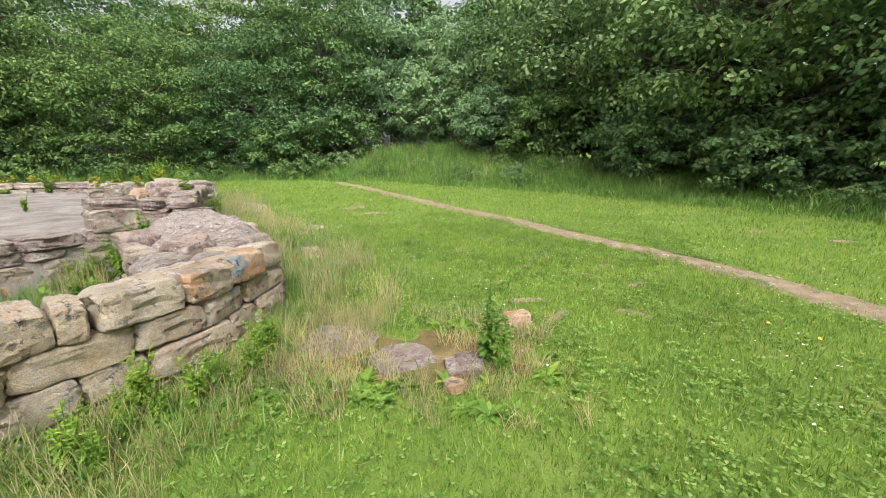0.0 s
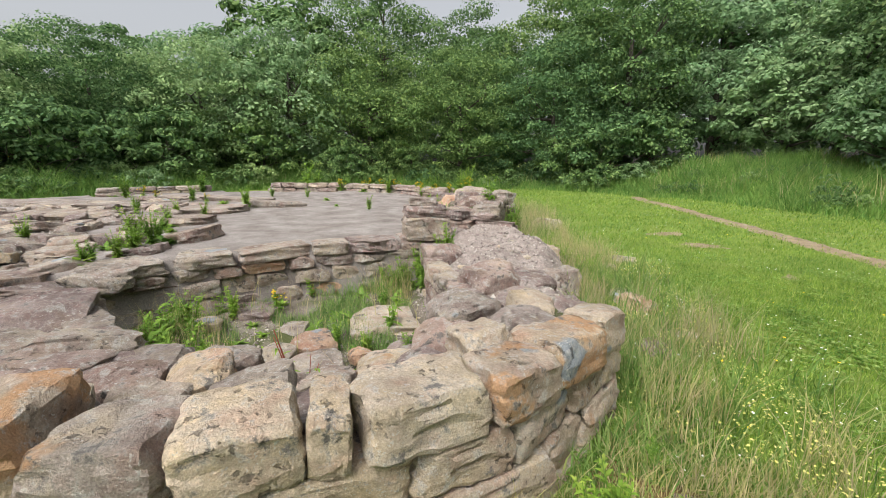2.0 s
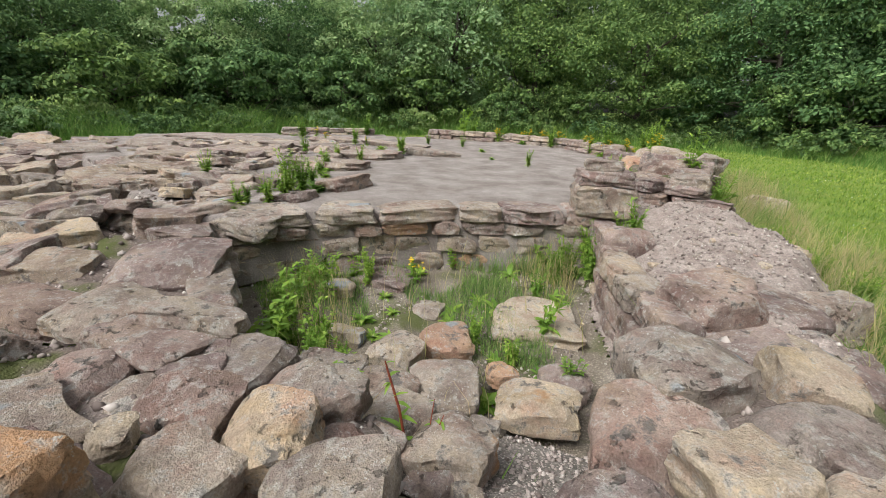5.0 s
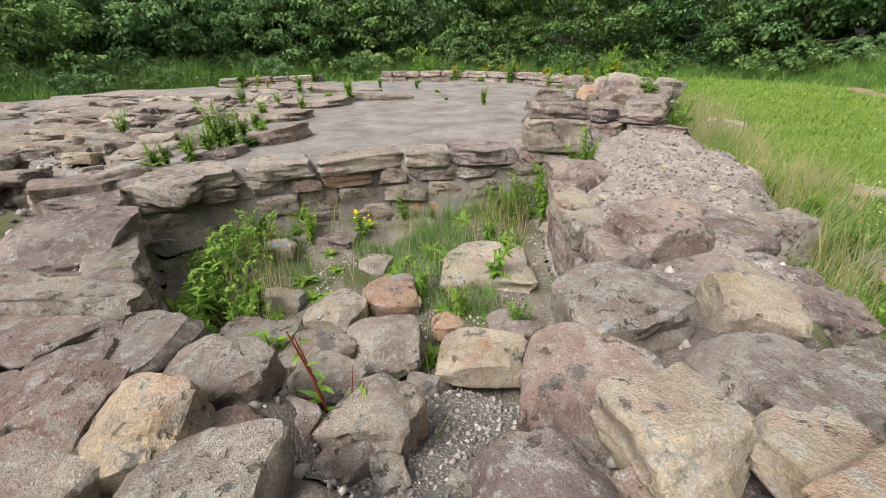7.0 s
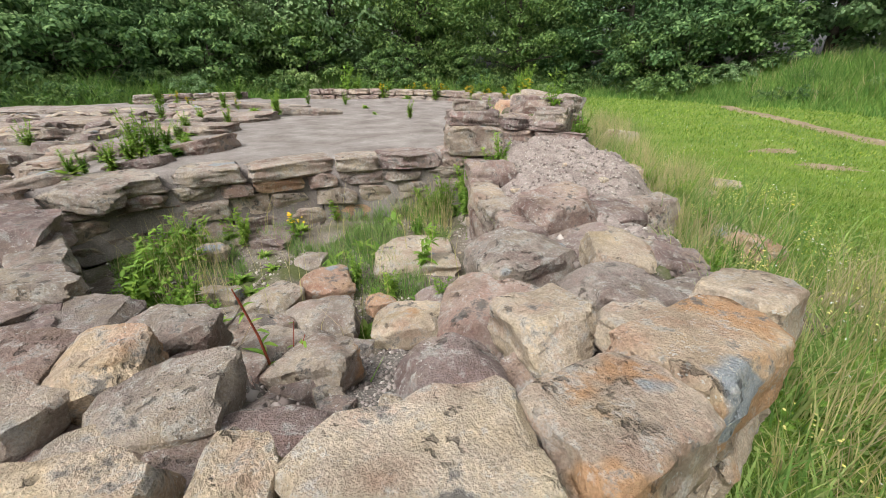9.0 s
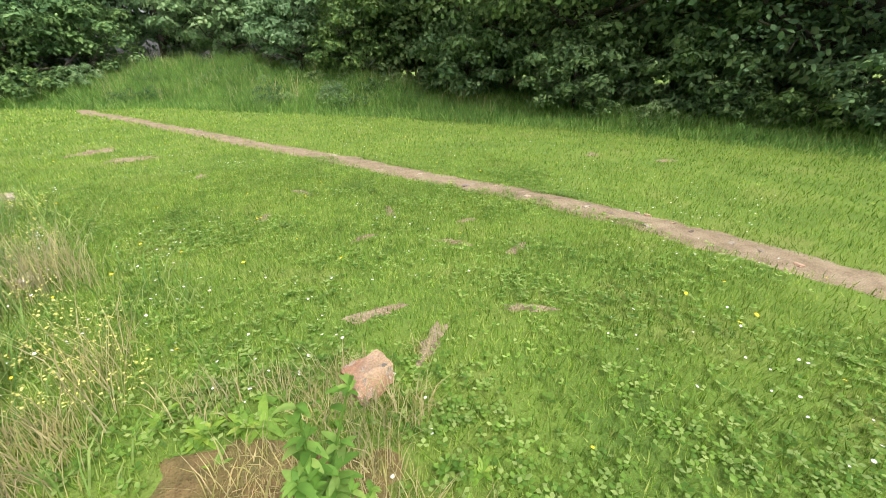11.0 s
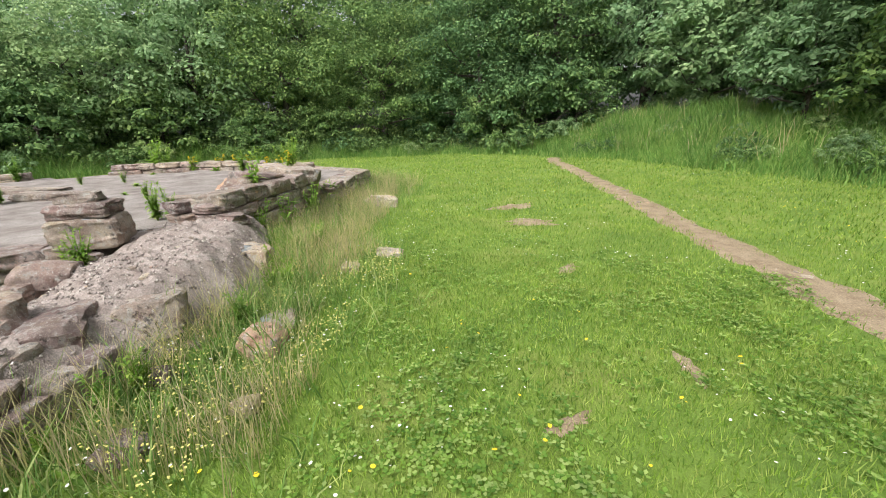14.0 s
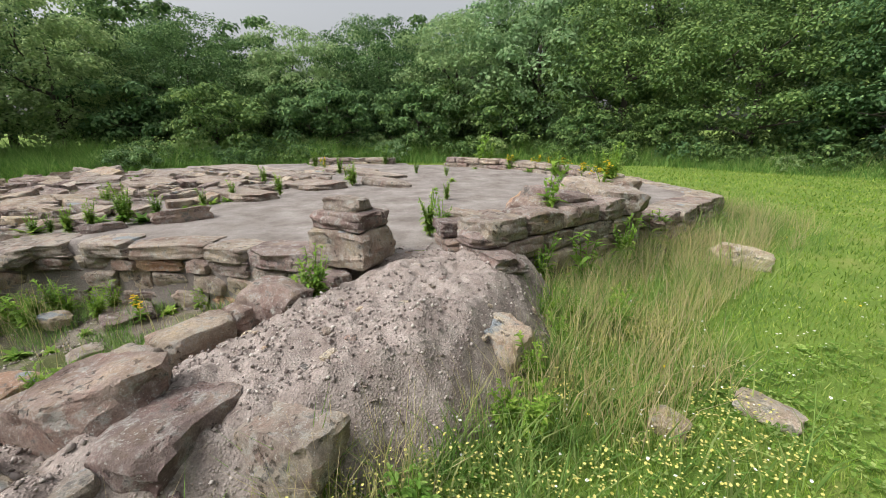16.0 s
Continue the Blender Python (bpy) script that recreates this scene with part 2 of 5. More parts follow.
ROOM = [(-2.2, 3.3), (-2.6, 2.5), (-3.0, 2.1), (-3.5, 2.05), (-4.9, 1.9), (-4.8, 3.4), (-4.4, 4.3), (-4.1, 4.9), (-3.3, 4.2), (-2.6, 3.75)]
PATH_LINE = [(7.0, -3.5), (6.1, -1), (5.4, 1.2), (4.9, 2.6), (4.25, 4.1), (3.7, 5.3), (3.15, 6.25), (2.45, 7.2), (1.85, 8.15), (0.35, 10.1), (-1.3, 12.4), (-3.0, 14.8), (-4.4, 16.6), (-5.6, 18.3), (-6.4, 19.8)]


def sdist(x, y, poly):
    """Signed distance to a closed outline, below zero inside."""
    d, inside = np.full(x.shape, 1e9), np.zeros(x.shape, bool)
    for (ax, ay), (bx, by) in zip(poly, poly[1:] + poly[:1]):
        ex, ey = bx - ax, by - ay
        t = np.clip(((x - ax) * ex + (y - ay) * ey) / (ex * ex + ey * ey), 0, 1)
        d = np.minimum(d, np.hypot(x - ax - t * ex, y - ay - t * ey))
        if ay != by:
            inside ^= ((ay > y) != (by > y)) & (x < ex * (y - ay) / ey + ax)
    return np.where(inside, -d, d)


def ldist(x, y, line):
    d = np.full(x.shape, 1e9)
    for (ax, ay), (bx, by) in zip(line, line[1:]):
        ex, ey = bx - ax, by - ay
        t = np.clip(((x - ax) * ex + (y - ay) * ey) / (ex * ex + ey * ey), 0, 1)
        d = np.minimum(d, np.hypot(x - ax - t * ex, y - ay - t * ey))
    return d


def smooth(a, b, v):
    t = np.clip((v - a) / (b - a), 0, 1)
    return t * t * (3 - 2 * t)


def waves(x, y, size, seed=0):
    """Cheap smooth random relief, about -1 to 1."""
    r = np.random.default_rng(seed)
    z = np.zeros(x.shape)
    for k in range(9):
        a, f, p = r.uniform(0, 2 * math.pi), r.uniform(0.6, 2.2) / size, r.uniform(0, 6.3)
        z += np.sin((x * math.cos(a) + y * math.sin(a)) * f * 2 + p + np.sin(x * f * 0.7 + y * f + p))
    return z / 4.5


def fbm(x, y, size, seed=0):
    return waves(x, y, size, seed) + 0.5 * waves(x, y, size / 2.3, seed + 1) + 0.25 * waves(x, y, size / 5.1, seed + 2)


def ruin_sd(x, y):
    return np.minimum.reduce([sdist(x, y, p) for p in (WALL_S, LEFT, PLAT, RAMP, REAR)] + [sdist(x, y, ROOM) - 0.35])


def ground_z(x, y):
    d = sdist(x, y, LAWN)
    bank = np.exp(-(((x + 2.5) / 8) ** 2)) * smooth(2, 8, y)
    z = 0.025 * waves(x, y, 2.2, 3) + 0.03 * waves(x, y, 6, 4)
    z = z + (0.25 + 1.05 * bank * (1 + 0.12 * waves(x, y, 2.5, 8))) * smooth(0.2, 4.0, d) + 0.4 * smooth(3, 14, d)
    z = z + 0.05 * smooth(1.0, 0.0, ruin_sd(x, y))
    return z


def ground_sheet_z(x, y):
    return ground_z(x, y) - 1.0 * smooth(-0.08, -0.3, ruin_sd(x, y))


def height_mesh(name, x0, x1, y0, y1, step, fn):
    xs, ys = np.arange(x0, x1 + step / 2, step), np.arange(y0, y1 + step / 2, step)
    return grid_mesh(name, xs, ys, fn)


def raw_mesh(name, verts, faces):
    """A mesh from arrays: verts (n, 3), faces (m, k)."""
    me = bpy.data.meshes.new(name)
    verts, faces = np.asarray(verts, np.float32), np.asarray(faces, np.int32)
    me.vertices.add(len(verts))
    me.vertices.foreach_set("co", verts.ravel())
    me.loops.add(faces.size)
    me.loops.foreach_set("vertex_index", faces.ravel())
    me.polygons.add(len(faces))
    me.polygons.foreach_set("loop_start", np.arange(len(faces), dtype=np.int32) * faces.shape[1])
    me.update(calc_edges=True)
    me.validate()
    return me


def grid_mesh(name, xs, ys, fn, keep=None):
    gx, gy = np.meshgrid(xs, ys)
    v = np.stack([gx, gy, fn(gx, gy)], -1).reshape(-1, 3)
    i = np.arange(len(xs) * len(ys)).reshape(len(ys), len(xs))
    f = np.stack([i[:-1, :-1], i[:-1, 1:], i[1:, 1:], i[1:, :-1]], -1).reshape(-1, 4)
    if keep is not None:
        f = f[keep(v[f].mean(1))]
        used, inv = np.unique(f, return_inverse=True)
        v, f = v[used], inv.reshape(f.shape)
    me = raw_mesh(name, v, f)
    me.shade_smooth()
    return me


def setting(name, me, mat, label, category):
    ob = new(name, me)
    me.materials.clear()
    me.materials.append(mat)
    return tagged(ob, label, category, kind="structure")


# ---- ground ----
near_x, near_y = np.arange(-26, 13.01, 0.2), np.arange(-12, 26.01, 0.2)
far = np.array([30, 36, 45, 60, 90, 150, 260, 420.0])
setting("ground", grid_mesh("ground", np.r_[-far[::-1] - 5, near_x, far - 12], np.r_[-far[::-1], near_y, far + 2], ground_sheet_z), M_SOIL,
        "gently rolling mown lawn ground with worn patches", "ground")


def strip(line, width, lift, wob):
    pts = []
    for (ax, ay), (bx, by) in zip(line, line[1:]):
        k = max(2, int(math.hypot(bx - ax, by - ay) / 0.08))
        pts += [(ax + (bx - ax) * i / k, ay + (by - ay) * i / k) for i in range(k)]
    p = np.array(pts)
    for _ in range(25):
        p[1:-1] = (p[:-2] + 2 * p[1:-1] + p[2:]) / 4
    t = np.gradient(p, axis=0)
    t /= np.linalg.norm(t, axis=1)[:, None]
    nrm = np.stack([-t[:, 1], t[:, 0]], 1)
    s = np.arange(len(p)) * 0.08
    rows = []
    for u in np.linspace(-1, 1, 9):
        w = width * (1 + wob * fbm(s, s * 0.3 + 5 * np.sign(u), 0.35, 11 if u > 0 else 12))
        q = p + nrm * (u * w / 2)[:, None]
        rows.append(np.c_[q, ground_z(q[:, 0], q[:, 1]) + lift * (1 - abs(u) ** 3) - 0.012 * abs(u) ** 3])
    v = np.stack(rows, 1)
    i = np.arange(v.shape[0] * 9).reshape(-1, 9)
    f = np.stack([i[:-1, :-1], i[:-1, 1:], i[1:, 1:], i[1:, :-1]], -1).reshape(-1, 4)
    me = raw_mesh("footpath", v.reshape(-1, 3), f)
    me.shade_smooth()
    return me


setting("path", strip(PATH_LINE, 0.58, 0.022, 0.28), M_PATH, "narrow trodden earth footpath across the lawn", "path")

# ---- ruin cores ----
REG = {"south": 0, "left": 1, "plat": 2, "ramp": 3, "rear": 4, "room": 5}


def ruin_z(x, y):
    base = np.full(x.shape, -0.14) + 0.025 * fbm(x, y, 0.4, 20)
    out = ruin_sd(x, y)
    base = np.where(sdist(x, y, ROOM) < 0.6, base, ground_z(x, y) - 0.12)
    def lift(z, poly, top, w):
        return np.maximum(z, base + (top - base) * smooth(w * 0.5, -w * 0.5, sdist(x, y, poly)))
    z = base
    z = lift(z, WALL_S, 0.40 + 0.05 * fbm(x, y, 0.3, 21), 0.5)
    # a gravelled dip in the wall top
    slope = 0.25 - 0.24 * np.clip((-0.85 * (x + 1.8) + 0.53 * (y - 2.58)) / 0.6, 0, 1) + 0.012 * fbm(x, y, 0.2, 29)
    dip = smooth(0.1, -0.08, sdist(x, y, GRAVEL))
    z = z * (1 - dip) + slope * dip
    z = lift(z, LEFT, 0.36 + 0.05 * fbm(x, y, 0.35, 22), 0.16)
    z = lift(z, PLAT, 0.47 + 0.008 * fbm(x, y, 0.8, 23) + 0.05 * smooth(-7, -12, x) * np.round(0.5 + 0.5 * waves(x, y, 1.8, 24)), 0.10)
    z = lift(z, RAMP, 0.51 + 0.04 * fbm(x, y, 0.28, 25) + 0.014 * fbm(x, y, 0.055, 26) - 0.13 * smooth(5.9, 4.5, y), 0.62)
    z = lift(z, REAR, 0.66 + 0.05 * fbm(x, y, 0.3, 27), 0.3)
    return z


def region(c):
    x, y = c[:, 0], c[:, 1]
    s = np.stack([sdist(x, y, p) for p in (WALL_S, LEFT, PLAT, RAMP, REAR)])
    r = np.argmin(s, 0)
    for k in (1, 0, 2, 3, 4):
        r[s[k] < 0.05] = k
    r[(sdist(x, y, ROOM) < 0.12) & (s.min(0) > 0.05)] = 5
    return r


CORE = {}
for key, name, mat, label, x0, x1, y0, y1, st in (
        ("south", "wall_south", M_RUBBLE, "thick ruined sandstone wall with rubble core on top", -4.4, -0.9, -0.8, 5.2, 0.035),
        ("left", "wall_west", M_RUBBLE, "broad tumbled rubble wall of dark sandstone", -14, -2.4, -3.8, 2.6, 0.06),
        ("plat", "platform", M_SLAB, "raised grey concrete-skinned floor platform", -14.5, -3.7, -2, 11, 0.06),
        ("ramp", "wall_east", M_MORTAR, "wall top capped in pebbly pinkish mortar", -4.8, -1.3, 3.6, 7.5, 0.025),
        ("rear", "wall_rear", M_RUBBLE, "broken masonry corner behind the mortared wall", -7.8, -3.7, 6, 9.7, 0.05),
        ("room", "earth_floor", M_FLOOR, "sunken earthen room floor with gravel and moss", -5.3, -1.6, 1.5, 5.3, 0.035)):
    k = REG[key]
    me = grid_mesh(name, np.arange(x0, x1, st), np.arange(y0, y1, st), ruin_z,
                   (lambda c, k=k: (region(c) == k) & ((ruin_sd(c[:, 0], c[:, 1]) < 0.35))))
    CORE[key] = setting(name, me, mat, label, "floor" if key in ("room", "plat") else "wall")

# ---- stones ----


def stone_mesh(name, seed, cuts=4, n=8, rough=0.05, power=8.0, near=0.36, up=0.6):
    """A broken block about one unit across: squared, with flat breaks, chipped and uneven."""
    r = random.Random(seed)
    bm = bmesh.new()
    bmesh.ops.create_cube(bm, size=1)
    bmesh.ops.subdivide_edges(bm, edges=bm.edges[:], cuts=n - 1, use_grid_fill=True)
    planes = []
    for _ in range(cuts):
        d = Vector((r.uniform(-1, 1), r.uniform(-1, 1), r.uniform(-0.4, 1) * up)).normalized()
        reach = 0.5 * (abs(d.x) + abs(d.y) + abs(d.z))
        planes.append((d, reach * r.uniform(near, 0.92) + 0.04))
    off = Vector((seed * 3.1, seed * 1.7, seed * 0.9))
    for v in bm.verts:
        p = v.co * 2
        q = (abs(p.x) ** power + abs(p.y) ** power + abs(p.z) ** power) ** (1 / power)
        p = p / max(q, 1e-6) * max(abs(p.x), abs(p.y), abs(p.z)) * 0.5
        for d, h in planes:
            e = p.dot(d) - h
            if e > 0:
                p = p - d * e
        p = p + Vector(noise.noise_vector(p * 2.3 + off)) * rough + Vector(noise.noise_vector(p * 6 + off)) * rough * 0.7 + Vector(noise.noise_vector(p * 14 + off)) * rough * 0.35
        v.co = p
    me = bpy.data.meshes.new(name)
    bm.to_mesh(me)
    bm.free()
    me.shade_smooth()
    me.set_sharp_from_angle(angle=radians(15))
    return me


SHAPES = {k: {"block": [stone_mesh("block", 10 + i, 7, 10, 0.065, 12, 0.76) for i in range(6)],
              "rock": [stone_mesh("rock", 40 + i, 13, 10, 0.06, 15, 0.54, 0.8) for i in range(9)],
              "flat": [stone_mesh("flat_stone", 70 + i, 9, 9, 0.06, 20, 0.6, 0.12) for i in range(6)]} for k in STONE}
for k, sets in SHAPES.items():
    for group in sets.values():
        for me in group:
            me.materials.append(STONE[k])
srnd = random.Random(3)


def stone(kind, shape, x, y, z, w, d, h, turn=0.0, tx=0.0, ty=0.0, parent=None, name="stone"):
    """One stone with its middle at x, y, z; w along its turned x, d along y, h high."""
    me = srnd.choice(SHAPES[kind][shape])
    ob = new(name, me)
    ob.matrix_world = pose(x, y, z, tx, ty, turn) @ Matrix.Diagonal((w, d, h, 1))
    if parent:
        ob.parent = parent
    return ob


def along(line):
    """Arc length, place and heading along a line of points."""
    p = np.array(line, float)
    seg = np.linalg.norm(np.diff(p, axis=0), axis=1)
    s = np.r_[0, np.cumsum(seg)]
    def at(t):
        x, y = np.interp(t, s, p[:, 0]), np.interp(t, s, p[:, 1])
        x2, y2 = np.interp(min(t + 0.1, s[-1]), s, p[:, 0]), np.interp(min(t + 0.1, s[-1]), s, p[:, 1])
        x1, y1 = np.interp(max(t - 0.1, 0), s, p[:, 0]), np.interp(max(t - 0.1, 0), s, p[:, 1])
        return x, y, math.degrees(math.atan2(y2 - y1, x2 - x1))
    return s[-1], at


def courses(parent, line, z0, heights, depth, kinds, mean=0.42, inset=0.0, shape="block", gap=0.022, side=1):
    """Courses of blocks whose faces follow the line; the wall lies to the left of the line (side 1)."""
    length, at = along(line)
    z = z0
    for ci, h in enumerate(heights):
        t = -srnd.uniform(0, 0.25)
        while t < length - 0.1:
            w = min(mean * srnd.uniform(0.65, 1.4), length - t + 0.05)
            x, y, a = at(max(t + w / 2, 0.02))
            dd = depth * srnd.uniform(0.85, 1.1)
            push = dd / 2 + inset + srnd.uniform(-0.015, 0.03)
            nx, ny = -math.sin(radians(a)) * side, math.cos(radians(a)) * side
            stone(srnd.choice(kinds), shape, x + nx * push, y + ny * push, z + h / 2, w - gap, dd, h * srnd.uniform(0.95, 1.04) - gap * 0.5,
                  a + srnd.uniform(-3, 3), srnd.uniform(-2, 2), srnd.uniform(-2, 2), parent)
            t += w
        z += h


# the faced outer wall: three courses, then the capping blocks one by one
courses(CORE["south"], FRONT, -0.06, (0.15, 0.2, 0.2), 0.3, "bbwbb", 0.44)
length_f, at_f = along(FRONT)
# capping blocks: start along the face, width, depth, height, kind
s0 = length_f
for w, d, h, kind in ((0.3, 0.24, 0.2, "b"), (0.44, 0.27, 0.2, "o"), (0.38, 0.27, 0.2, "o"), (0.46, 0.3, 0.21, "w"), (0.16, 0.3, 0.2, "b"), (0.36, 0.3, 0.22, "w"), (0.38, 0.32, 0.2, "g"),
                      (0.5, 0.4, 0.24, "o"), (0.5, 0.38, 0.22, "g"), (0.44, 0.36, 0.22, "w"), (0.52, 0.36, 0.22, "g"), (0.4, 0.36, 0.22, "b")):
    x, y, a = at_f(max(s0 - w / 2, 0))
    nx, ny = -math.sin(radians(a)), math.cos(radians(a))
    stone(kind, "block", x + nx * (d / 2 - 0.01), y + ny * (d / 2 - 0.01), 0.48 + h / 2, w - 0.03, d, h, a + srnd.uniform(-7, 7), srnd.uniform(-6, 4), srnd.uniform(-5, 5), CORE["south"])
    s0 -= w
# the eastern return of the wall, rough
courses(CORE["south"], [(-1.07, 3.7), (-1.5, 4.4), (-1.85, 4.85)], -0.05, (0.16, 0.17), 0.25, "gpg", 0.34)


def place_rocks(parent, rows, shape="rock", sink=0.35, hk=0.75, jitter=8):
    for x, y, z, w, d, turn, kind in rows:
        d = min(d, w * 1.3)
        h = min(w, d) * hk
        stone(kind, shape, x, y, z - h * sink, w * 0.98, d * 0.98, h, turn + srnd.uniform(-15, 15), srnd.uniform(-jitter, jitter), srnd.uniform(-jitter, jitter), parent)


WALL_TOP = [
    (-1.99, 3.46, 0.53, 0.44, 0.42, 58, "g"), (-1.56, 3.06, 0.58, 0.26, 0.4, 72, "w"), (-1.77, 3.88, 0.5, 0.28, 0.28, 58, "w"),
    (-1.50, 3.40, 0.58, 0.36, 0.3, 58, "s"), (-1.34, 3.22, 0.6, 0.22, 0.26, 58, "w"), (-1.84, 3.12, 0.44, 0.4, 0.42, 58, "p"), (-2.12, 3.62, 0.4, 0.36, 0.3, 58, "p"),
    (-1.90, 4.14, 0.42, 0.34, 0.39, 57, "w"), (-1.6, 2.72, 0.5, 0.3, 0.34, 58, "p"),
    (-2.26, 1.99, 0.54, 0.27, 0.28, 58, "o"), (-2.17, 1.77, 0.53, 0.27, 0.28, 58, "g"), (-2.0, 2.1, 0.52, 0.34, 0.3, 60, "g"),
    (-2.5, 2.13, 0.42, 0.44, 0.36, 58, "g"), (-1.88, 1.93, 0.5, 0.26, 0.26, 58, "w")]
WALL_INNER = [
    (-2.22, 2.56, 0.26, 0.36, 0.34, 58, "g"), (-2.62, 2.5, 0.13, 0.34, 0.24, 58, "g"), (-2.3, 2.3, 0.3, 0.22, 0.18, 58, "p"),
    (-1.72, 2.2, 0.46, 0.42, 0.34, 50, "p"), (-2.3, 1.42, 0.47, 0.45, 0.3, 40, "p"), (-2.6, 1.3, 0.47, 0.5, 0.35, 40, "g"), (-2.65, 0.8, 0.47, 0.5, 0.4, 40, "g"),
    (-1.4, 2.95, 0.45, 0.3, 0.4, 80, "p"), (-1.4, 3.85, 0.42, 0.35, 0.3, 60, "g"), (-1.65, 4.25, 0.36, 0.3, 0.3, 60, "p"), (-2.55, 1.75, 0.45, 0.34, 0.3, 58, "p")]
LEFT_ROCKS = [
    (-4.04, 1.56, 0.50, 0.70, 0.7, 56, "p"), (-3.13, 1.59, 0.45, 0.57, 0.5, 57, "p"), (-5.41, 1.3, 0.47, 0.90, 0.6, 56, "g"), (-3.21, 1.75, 0.50, 0.51, 0.34, 57, "g"),
    (-3.42, 1.35, 0.50, 0.38, 0.5, 57, "g"), (-4.68, 1.54, 0.48, 0.47, 0.5, 56, "p"), (-4.95, 2.0, 0.47, 0.6, 0.45, 55, "g"), (-2.64, 1.6, 0.45, 0.35, 0.3, 58, "g"),
    (-2.9, 1.35, 0.45, 0.4, 0.4, 58, "p"), (-3.7, 1.0, 0.45, 0.6, 0.4, 50, "p"), (-3.3, 0.9, 0.46, 0.5, 0.4, 50, "g"), (-4.4, 0.9, 0.45, 0.6, 0.5, 50, "g"), (-3.6, 0.45, 0.45, 0.5, 0.4, 40, "g")]
LEFT_FAR = [
    (-6.67, 0.81, 0.50, 0.65, 0.6, 54, "g"), (-6.60, 1.22, 0.50, 0.60, 0.5, 54, "g"), (-6.71, 1.62, 0.50, 0.56, 0.5, 54, "g"), (-6.13, 1.84, 0.48, 0.52, 0.5, 54, "g"),
    (-7.66, 0.60, 0.50, 0.63, 0.5, 54, "w"), (-7.91, 1.01, 0.50, 0.68, 0.5, 53, "g"), (-7.02, 1.9, 0.50, 0.55, 0.5, 53, "g"), (-8.04, 2.01, 0.50, 0.8, 0.5, 52, "g"),
    (-5.95, 3.0, 0.55, 0.5, 0.6, 53, "p"), (-5.5, 2.4, 0.5, 0.45, 0.4, 53, "p"), (-5.7, 1.75, 0.5, 0.4, 0.4, 30, "g"), (-5.9, 0.6, 0.48, 0.5, 0.5, 30, "p"), (-5.2, 0.6, 0.46, 0.5, 0.5, 60, "g")]
EAST_ROCKS = [
    (-2.28, 4.6, 0.42, 0.42, 0.5, 57, "p"), (-1.95, 4.3, 0.37, 0.36, 0.42, 57, "g"), (-2.15, 4.45, 0.27, 0.43, 0.44, 57, "g"), (-2.2, 5.08, 0.36, 0.47, 0.35, 56, "g"),
    (-2.4, 4.3, 0.50, 0.50, 0.45, 56, "p"), (-3.44, 4.75, 0.5, 0.41, 0.35, 54, "p"), (-2.95, 6.2, 0.36, 0.3, 0.4, 54, "w"), (-1.85, 4.55, 0.20, 0.36, 0.26, 58, "g"),
    (-2.05, 4.0, 0.42, 0.4, 0.3, 40, "p")]
place_rocks(CORE["south"], WALL_TOP, hk=0.6, jitter=12)
place_rocks(CORE["south"], WALL_INNER, sink=0.3, hk=0.6, jitter=12)
place_rocks(CORE["left"], [(x, y, z - 0.02, w * 0.86, d * 0.8, a, k) for x, y, z, w, d, a, k in LEFT_ROCKS], hk=0.42, jitter=12)
place_rocks(CORE["left"], [(-2.87, 1.84, 0.38, 0.55, 0.4, 58, "s")], "flat", hk=0.35)
place_rocks(CORE["left"], LEFT_FAR, "flat", hk=0.4, sink=0.3, jitter=12)
place_rocks(CORE["ramp"], EAST_ROCKS, sink=0.4)
# the rest of the tumbled western wall
made = 0
while made < 190:
    x, y = srnd.uniform(-13.2, -3.2), srnd.uniform(-3, 2.2)
    if sdist(np.array(x), np.array(y), LEFT) > -0.1 or (x > -5 and y > 0.8):
        continue
    w = srnd.uniform(0.22, 0.6)
    stone(srnd.choice("gggppw"), srnd.choice(("rock", "flat", "flat")), x, y, 0.38 + srnd.uniform(-0.02, 0.06), w, w * srnd.uniform(0.6, 1), w * srnd.uniform(0.3, 0.5), srnd.uniform(0, 180), srnd.uniform(-14, 14), srnd.uniform(-14, 14), CORE["left"])
    made += 1
# small chips wedged between
for i in range(110):
    t = srnd.uniform(0.2, length_f)
    x, y, a = at_f(t)
    off = srnd.uniform(0.3, 0.95)
    w = srnd.uniform(0.05, 0.16)
    x, y = x - math.sin(radians(a)) * off, y + math.cos(radians(a)) * off
    z = float(ruin_z(np.array(x), np.array(y)))
    stone(srnd.choice("gpwbo" if i % 4 == 0 else "gppg"), "rock", x, y, z + w * 0.2, w, w * 0.8, w * 0.6, srnd.uniform(0, 360), 0, 0, CORE["south"])

# stones and pebbles standing out of the mortared top
for i in range(150):
    x, y = srnd.uniform(-4.3, -1.7), srnd.uniform(4.1, 7.1)
    dd = float(sdist(np.array(x), np.array(y), RAMP))
    if dd > 0.25:
        continue
    w = srnd.uniform(0.025, 0.085) if i % 12 else srnd.uniform(0.12, 0.2)
    z = float(ruin_z(np.array(x), np.array(y)))
    stone(srnd.choice("gpws"), "rock", x, y, z - w * 0.04, w, w * srnd.uniform(0.6, 1), w * 0.35, srnd.uniform(0, 360), srnd.uniform(-10, 10), srnd.uniform(-10, 10), CORE["ramp"])

